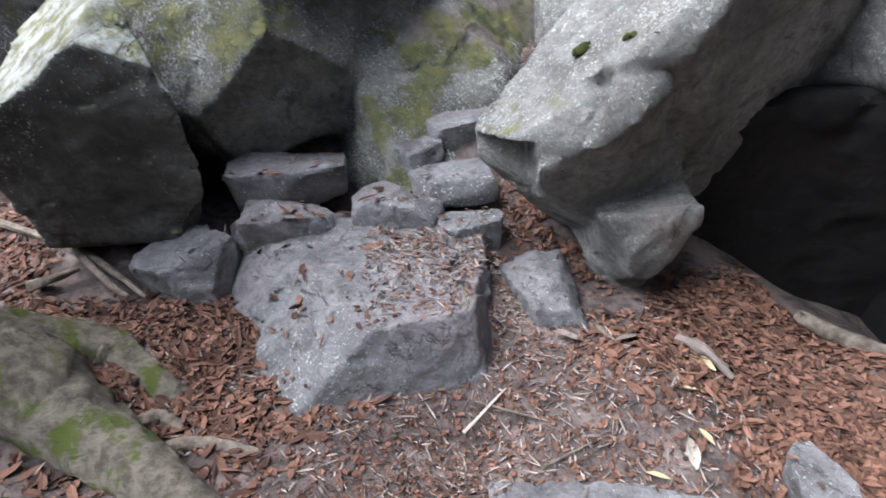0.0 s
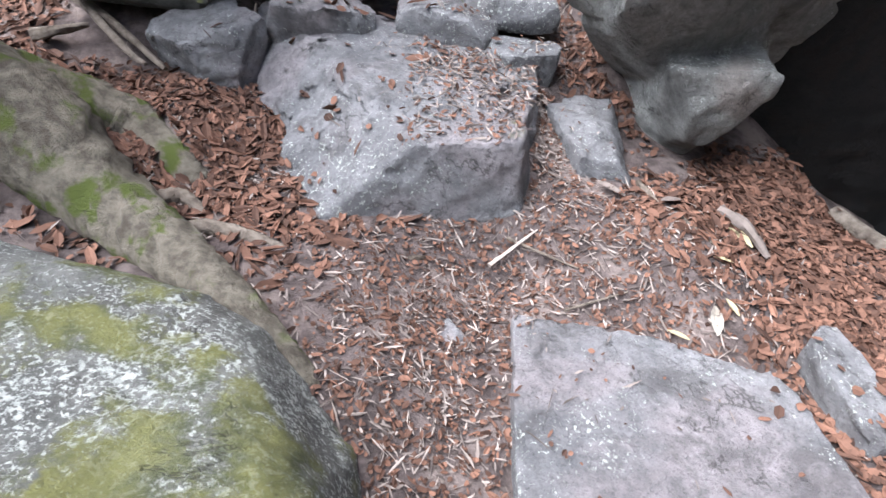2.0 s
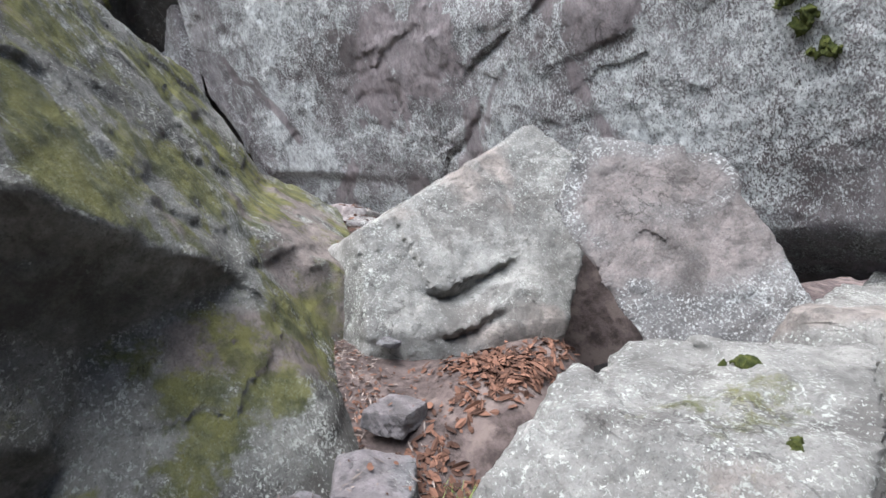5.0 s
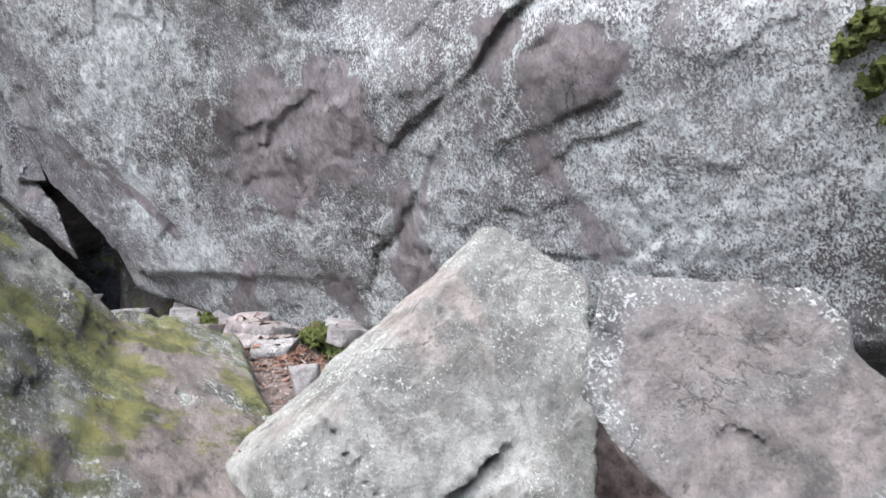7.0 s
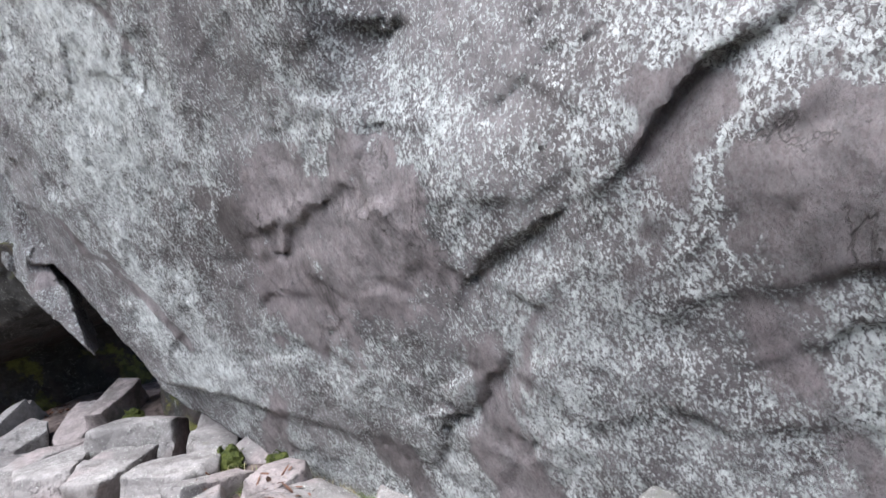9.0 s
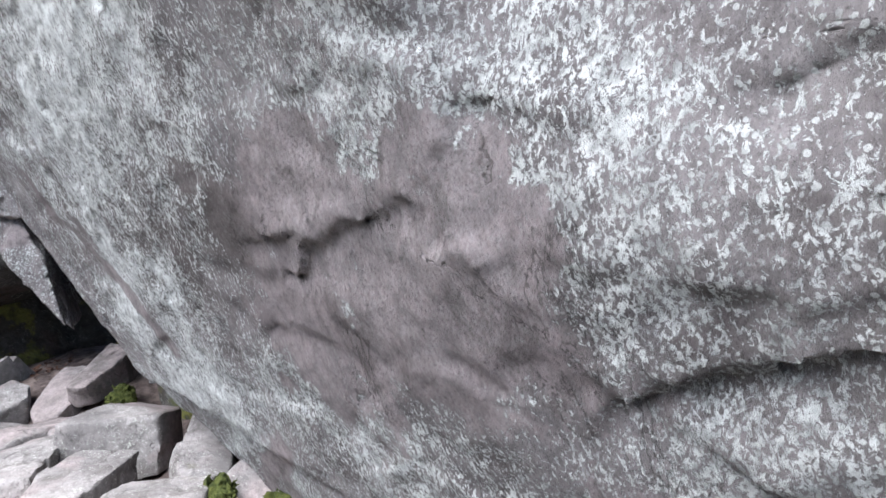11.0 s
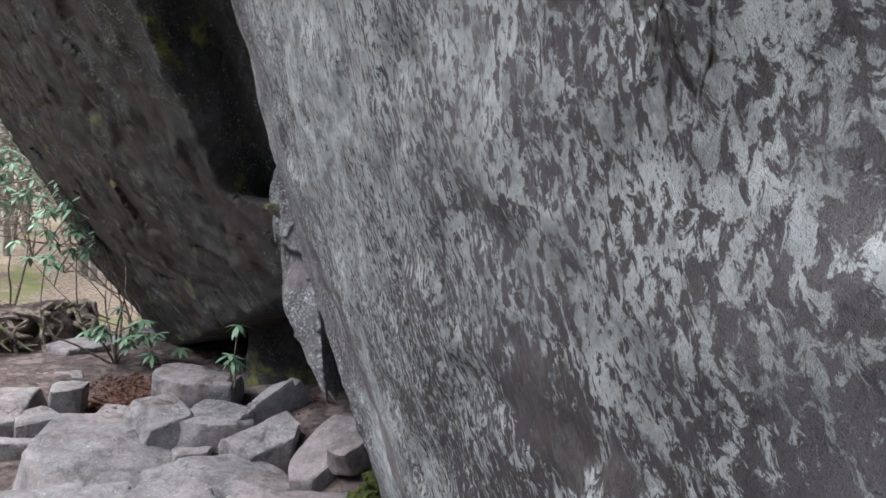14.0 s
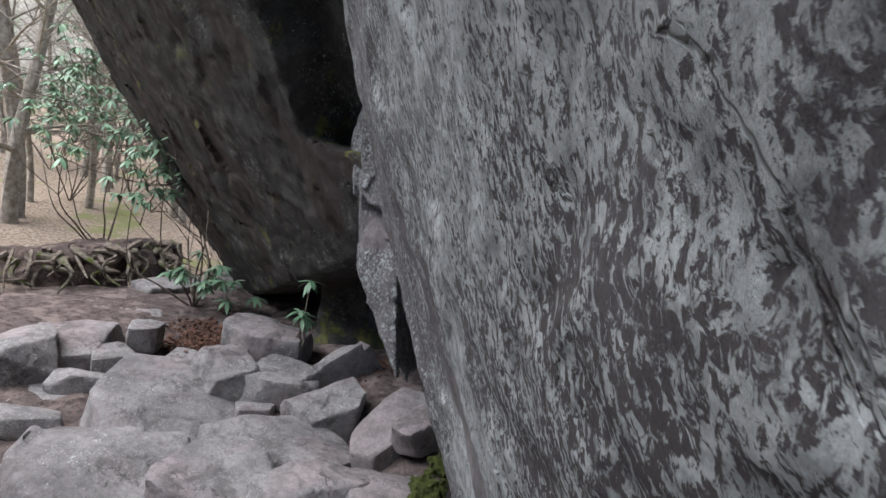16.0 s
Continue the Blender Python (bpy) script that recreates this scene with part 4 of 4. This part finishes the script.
rhododendron("seedling", on(-0.85, 9.95, 0.12), tips_round((-0.83, 9.9, 1.62), (0.06, 0.05, 0.08), 4, 10), "small leafy seedling at the cave mouth", 11, 0.12, "")


def bare_tree(seed, height, radius, twigs=26):
    """Trunk and limbs of a bare tree, at the origin."""
    rng = random.Random(seed)
    lean = Vector((rng.uniform(-.12, .12), rng.uniform(-.12, .12), 1))
    line = [lean * height * u + Vector((rng.uniform(-.1, .1), rng.uniform(-.1, .1), 0)) * (1 if u else 0) for u in (0, 0.15, 0.35, 0.6, 0.8, 1)]
    trunk = tube([tuple(p - Vector((0, 0, 0.1))) for p in line], [radius * 1.25, radius, radius * 0.85, radius * 0.6, radius * 0.35, radius * 0.1], 9, 0.06, seed, 4)
    limbs = []
    for k in range(twigs):
        u = rng.uniform(0.12, 0.97)
        p = lean * height * u
        a = rng.uniform(0, 2 * math.pi)
        reach = height * rng.uniform(0.1, 0.25) * (1.15 - u)
        d = Vector((math.cos(a), math.sin(a), rng.uniform(0.1, 0.9)))
        q = p + d * reach
        e = q + (d + Vector((rng.uniform(-.6, .6), rng.uniform(-.6, .6), rng.uniform(-.3, .5)))) * reach * 0.8
        limbs.append(tube([p, p.lerp(q, 0.5) + Vector((0, 0, 0.05 * reach)), q, e], [radius * 0.3 * (1.1 - u), radius * 0.22 * (1.1 - u), radius * 0.14 * (1.1 - u), 0.003], 5, 0.1, k, 3))
        for _ in range(4):
            b0 = p.lerp(q, rng.uniform(0.4, 1))
            b1 = b0 + (d + Vector((rng.uniform(-1, 1), rng.uniform(-1, 1), rng.uniform(-.6, .8)))) * reach * 0.55
            limbs.append(tube([b0, b0.lerp(b1, 0.5) + Vector((0, 0, 0.03)), b1], [radius * 0.09, radius * 0.06, 0.002], 4, 0.1, k, 2))
    return trunk, join(limbs)


KINDS = []
for k, (h, r) in enumerate([(6.5, 0.06), (7.5, 0.08), (5.0, 0.04), (8.0, 0.10)]):
    t0 = base("tree", on(-7.6 - 1.1 * k, 15.4 + 1.7 * k), "slender leafless tree in the woods", "tree", "bare trees of the woods")
    trunk, limbs = bare_tree(300 + k, h, r)
    part("trunk", trunk, tree_bark, t0)
    tagged(part("branchwork", limbs, tree_bark, t0, "bare twiggy limbs"), kind="stuff")
    KINDS.append(t0)
rng = random.Random(77)
count = 0
while count < 64:
    a, d = rng.uniform(0, 2 * math.pi), rng.uniform(8, 40) if count > 40 else rng.uniform(7, 26)
    if count < 34:
        a = radians(rng.uniform(108, 150))
    x, y = -1.0 + d * math.cos(a), 9.0 + d * math.sin(a)
    if (-5.2 < x < 5.5 and -4 < y < 13.5) or (x > 0 and y > 0 and x < 9 and y < 14):
        continue
    copy_thing(rng.choice(KINDS), pose(*on(x, y), rng.uniform(-4, 4), rng.uniform(-4, 4), rng.uniform(0, 360)) @ Matrix.Scale(rng.uniform(0.8, 1.3), 4))
    count += 1
for k in range(14):
    a, d = radians(rng.uniform(112, 150)), rng.uniform(9, 26)
    x, y = -1.0 + d * math.cos(a), 9.0 + d * math.sin(a)
    copy_thing(bpy.data.objects["rhododendron.002"], pose(*on(x, y), 0, 0, rng.uniform(0, 360)))

# the tangle of roots beside the lower path
mound_at = on(-4.7, 12.1)
tangle = base("root_tangle", mound_at, "tangle of exposed mossy roots on a bank beside the path", "roots")
here = Matrix.Translation(-Vector(mound_at))
v, f = skin(hull((-5.6, 11.0, 0.3), (-4.1, 13.3, 0.95), [((-4.5, 12.1, 0.8), (0.75, -0.35, 0.55)), ((-4.9, 11.4, 0.7), (0.3, -0.8, 0.5)), ((-5.2, 12.5, 0.9), (-0.4, 0.1, 0.9))], 0.1), (-5.6, 11.0, 0.3), (-4.1, 13.3, 0.95), 0.05, 0.06, 2.0, 5.0)
part("bank", ([tuple(p) for p in v], [tuple(int(i) for i in q) for q in f]), soil, tangle) .matrix_basis = here
rng = random.Random(88)
for k in range(34):
    u = k / 33
    s = Vector((-5.0 + 0.75 * u, 11.2 + 1.9 * u, 0.95 + 0.08 * rng.uniform(-1, 1)))
    p = [s]
    for j in range(4):
        p.append(p[-1] + Vector((rng.uniform(-0.05, 0.28), rng.uniform(-0.26, 0.12), rng.uniform(-0.2, 0.06))))
    r = rng.uniform(0.018, 0.05)
    part("root", moved(tube(p, [r, 0.9 * r, 0.75 * r, 0.5 * r, 0.2 * r], 7, 0.2, k, 5), here), bark_moss if k % 3 == 0 else bark, tangle)

# ---- tufts and moss at the foot of the cliff ----
def tuft(at, count, length, mat, label, seed, category="grass"):
    rng = random.Random(seed)
    verts, faces = [], []
    for _ in range(count):
        a, lean, n = rng.uniform(0, 2 * math.pi), rng.uniform(0.3, 1.1), len(verts)
        foot = Vector((rng.gauss(0, 0.05), rng.gauss(0, 0.05), -0.01))
        out = Vector((math.cos(a), math.sin(a), 0))
        side = Vector((-out.y, out.x, 0)) * 0.0022
        l = length * rng.uniform(0.5, 1.2)
        for k in range(4):
            u = k / 3
            p = foot + out * l * lean * u * u + Vector((0, 0, l * (u - 0.55 * lean * u * u)))
            verts += [tuple(p - side * (1 - 0.8 * u)), tuple(p + side * (1 - 0.8 * u))]
        faces += [(n + 2 * k, n + 2 * k + 1, n + 2 * k + 3, n + 2 * k + 2) for k in range(3)]
    ob = tagged(mesh_object("grass_tuft", verts, faces, mat, True, False), label, category, "tufts at the cliff foot", "stuff")
    ob.location = at
    return ob


for i, (x, y, dry) in enumerate([(1.02, 6.45, 1), (1.12, 6.25, 0), (1.42, 6.1, 1), (1.5, 5.85, 1), (1.55, 5.7, 0), (1.38, 5.55, 1), (1.45, 5.3, 0), (1.5, 5.1, 1), (1.02, 2.72, 1), (1.18, 2.85, 1), (1.3, 3.0, 1), (0.62, 2.75, 0), (0.95, 6.7, 1)]):
    tuft(on(x, y), 120, 0.10, dry_grass if dry else green_grass, "tuft of dry straw-coloured grass" if dry else "tuft of short green grass", 500 + i)


def moss_clump(at, size, seed):
    half = Vector(size) / 2
    v, f = skin(hull(-half, half, [((half.x * .8, 0, 0), (1, 0, .6)), ((-half.x * .8, 0, 0), (-1, 0, .6)), ((0, half.y * .8, 0), (0, 1, .6)), ((0, -half.y * .8, 0), (0, -1, .6))], min(size) * 0.6),
                -half, half, max(size) / 26, min(size) * 0.3, 16, seed)
    ob = mesh_object("moss_clump", v, f, moss, True, False)
    ob.location = at
    return tagged(ob, "cushion of deep green moss on rock", "moss", "moss cushions")


for i, (at, size) in enumerate([((1.30, 6.38, 1.50), (0.30, 0.42, 0.14)), ((1.42, 5.45, 1.56), (0.22, 0.34, 0.12)), ((1.05, 6.6, 1.56), (0.2, 0.2, 0.12)), ((0.5, 8.35, 1.36), (0.3, 0.3, 0.14)), ((0.55, 8.6, 1.4), (0.24, 0.2, 0.1))]):
    moss_clump(at, size, 600 + i)

for at, size, turn in [((-0.02, 8.62, 2.95), (0.34, 0.36, 0.5), 30), ((-0.2, 8.75, 3.75), (0.4, 0.36, 0.34), -20)]:
    stone("chockstone", at, size, turn, rock_wall, "pale stone wedged between the cliff and the leaning slab", int(100 * at[2]), (20, 15), 0.85, 0.04, 30, "wedged stones", "rock")

for i, (x, y, l, turn, mat) in enumerate([(0.42, 1.19, 0.06, 70, dry_grass), (0.56, 1.26, 0.06, 20, dry_grass), (0.49, 1.20, 0.10, -10, tree_bark), (0.47, 1.62, 0.09, 120, litter_tan), (0.30, 1.62, 0.10, 60, litter_tan), (0.66, 1.50, 0.14, 30, dry_grass),
                                          (0.58, 1.42, 0.05, 80, dry_grass), (-0.62, 0.98, 0.04, 40, dry_grass)]):
    v, f = leaf(l, 0.36 * l, -0.12, 0.5)
    ob = mesh_object("fallen_leaf", v, f, mat, True, False)
    ob.matrix_world = pose(*on(x, y, 0.02), 4, 6, turn)
    tagged(ob, "pale curled fallen leaf on the soil", "leaf", "fallen leaves")

for i, (at, to, size) in enumerate([((0.9, 2.2, 2.4), (2.2, 2.90, 2.70), (0.12, 0.18, 0.12)), ((0.9, 2.2, 2.4), (2.2, 2.86, 2.56), (0.10, 0.12, 0.14)), ((0.9, 2.2, 2.4), (2.2, 2.80, 2.42), (0.08, 0.14, 0.10)),
                                    ((0.9, 2.2, 2.4), (2.2, 2.96, 2.64), (0.10, 0.10, 0.08)), ((0.1, 1.0, 1.5), (0.42, 1.95, 1.20), (0.16, 0.045, 0.03)), ((0.1, 1.0, 1.5), (0.60, 1.95, 1.19), (0.07, 0.04, 0.025)),
                                    ((0.3, 1.2, 1.8), (0.85, 1.95, 1.30), (0.04, 0.04, 0.03)), ((0.6, 1.5, 2.0), (1.0, 2.15, 1.38), (0.09, 0.07, 0.03))]):
    bpy.context.view_layer.update()
    hit, place, _, _, _, _ = scene.ray_cast(bpy.context.evaluated_depsgraph_get(), at, (Vector(to) - Vector(at)).normalized())
    if hit:
        moss_clump(tuple(place), size, 640 + i)

# ---- what lies on the ground: leaf litter and wood chips ----
bpy.context.view_layer.update()
graph = bpy.context.evaluated_depsgraph_get()


def strew(name, zones, length, width, mat, label, seed, up=0.45, curl=0.35, on_stone=0.06):
    """Small curled flakes dropped on whatever lies under them: zones of (x, y, reach x, reach y, count)."""
    rng = random.Random(seed)
    verts, faces = [], []
    for cx, cy, rx, ry, count in zones:
        xs = [cx + rx * rng.uniform(-1, 1) * rng.uniform(0.3, 1) for _ in range(count)]
        ys = [cy + ry * rng.uniform(-1, 1) * rng.uniform(0.3, 1) for _ in range(count)]
        zs = ground_at(np.array(xs), np.array(ys))
        for x, y, z in zip(xs, ys, zs):
            hit, place, normal, _, ob, _ = scene.ray_cast(graph, (x, y, float(z) + up), (0, 0, -1))
            bare = ob is None or ob.name != "ground"
            if not hit or normal.z < 0.72 or ob.name.startswith(("mossy", "tree", "root")) or (bare and rng.random() > (0.55 if ob.name == "stone_step" and x > -0.38 else on_stone)):
                continue
            l, w = length * rng.choice((0.3, 0.5, 0.7, 1.0, 1.7)) * rng.uniform(0.8, 1.2), width * rng.uniform(0.4, 1.5)
            q = normal.to_track_quat("Z", "Y").to_matrix().to_4x4()
            m = Matrix.Translation(place + normal * rng.uniform(0.002, 0.014)) @ q @ pose(0, 0, 0, rng.gauss(0, 16), rng.gauss(0, 16), rng.uniform(0, 360))
            c, n = curl * w * rng.uniform(-0.5, 1), len(verts)
            for p in ((-l / 2, 0, 0), (-l / 5, -w / 2, c), (l / 4, -w / 2.4, c), (l / 2, 0, 0.15 * l * rng.uniform(-1, 1)), (l / 5, w / 2, c), (-l / 4, w / 2.2, c)):
                verts.append(tuple(m @ Vector(p)))
            faces += [(n, n + 1, n + 2, n + 3), (n, n + 3, n + 4, n + 5)]
    return tagged(mesh_object(name, verts, faces, mat, False), label, "leaf litter", kind="stuff")


strew("leaf_litter", [(-1.5, 2.2, 1.1, 1.3, 7000), (-2.6, 3.2, 1.2, 1.3, 4000), (-0.9, 1.6, 0.6, 0.55, 2600), (0.95, 1.15, 0.45, 0.55, 3600), (0.6, 1.6, 0.35, 0.25, 900), (-0.9, 2.7, 0.5, 0.4, 700), (1.25, 3.05, 0.3, 0.3, 700), (1.3, 5.7, 0.45, 0.8, 2200), (0.95, 3.1, 0.25, 0.3, 700),
                      (-2.35, 11.2, 0.6, 0.9, 3000), (-1.9, 10.3, 0.4, 0.5, 900), (-0.5, 2.3, 0.5, 0.4, 700), (0.6, 2.85, 0.3, 0.25, 260), (-0.5, 10, 0.6, 0.5, 500)], 0.046, 0.019, litter_red, "thick red-brown leaf litter and bark flakes", 901)
strew("leaf_litter", [(0.9, 1.8, 0.4, 0.45, 2600), (0.35, 2.3, 0.3, 0.4, 900)], 0.04, 0.017, litter_red, "red-brown leaf litter drifted under the overhang", 905, up=0.07)
strew("wood_chips", [(0.1, 1.35, 0.9, 0.6, 1700), (-0.1, 2.0, 0.45, 0.5, 2400), (-0.3, 0.9, 0.4, 0.6, 800), (0.2, 2.8, 0.45, 0.7, 1600), (0.4, 3.7, 0.3, 0.7, 900), (0.2, 0.4, 0.9, 0.6, 1600), (-1.0, 1.6, 0.6, 0.6, 700), (0.9, 5.4, 0.6, 1.0, 1800), (1.3, 5.7, 0.4, 0.8, 1200),
                     (-2.6, 10.0, 1.2, 2.0, 1500)], 0.036, 0.0045, litter_tan, "pale dry wood chips and needles on the soil", 902)
strew("bark_crumbs", [(0.1, 1.4, 0.9, 0.65, 3600), (-0.1, 2.1, 0.45, 0.5, 2200), (-0.3, 0.9, 0.4, 0.6, 1800), (0.3, 3.0, 0.5, 0.8, 1500), (0.2, 0.4, 0.9, 0.6, 1600), (0.9, 5.4, 0.5, 1.0, 900), (0.4, 4.0, 0.3, 0.7, 700), (-2.6, 10.0, 1.2, 2.0, 1800)],
      0.016, 0.010, litter_red, "small dark crumbs of bark on the path", 903)
# glowing ring of woods, which also blocks the lowest sky light
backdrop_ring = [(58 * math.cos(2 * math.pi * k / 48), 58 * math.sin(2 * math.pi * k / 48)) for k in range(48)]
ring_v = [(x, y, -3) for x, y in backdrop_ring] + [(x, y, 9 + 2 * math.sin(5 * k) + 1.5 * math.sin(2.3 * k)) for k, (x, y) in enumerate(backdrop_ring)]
tagged(mesh_object("backdrop", ring_v, [(k, (k + 1) % 48, 48 + (k + 1) % 48, 48 + k) for k in range(48)], woods, True, False), "glowing backdrop of distant bare woods", "woods", kind="structure")
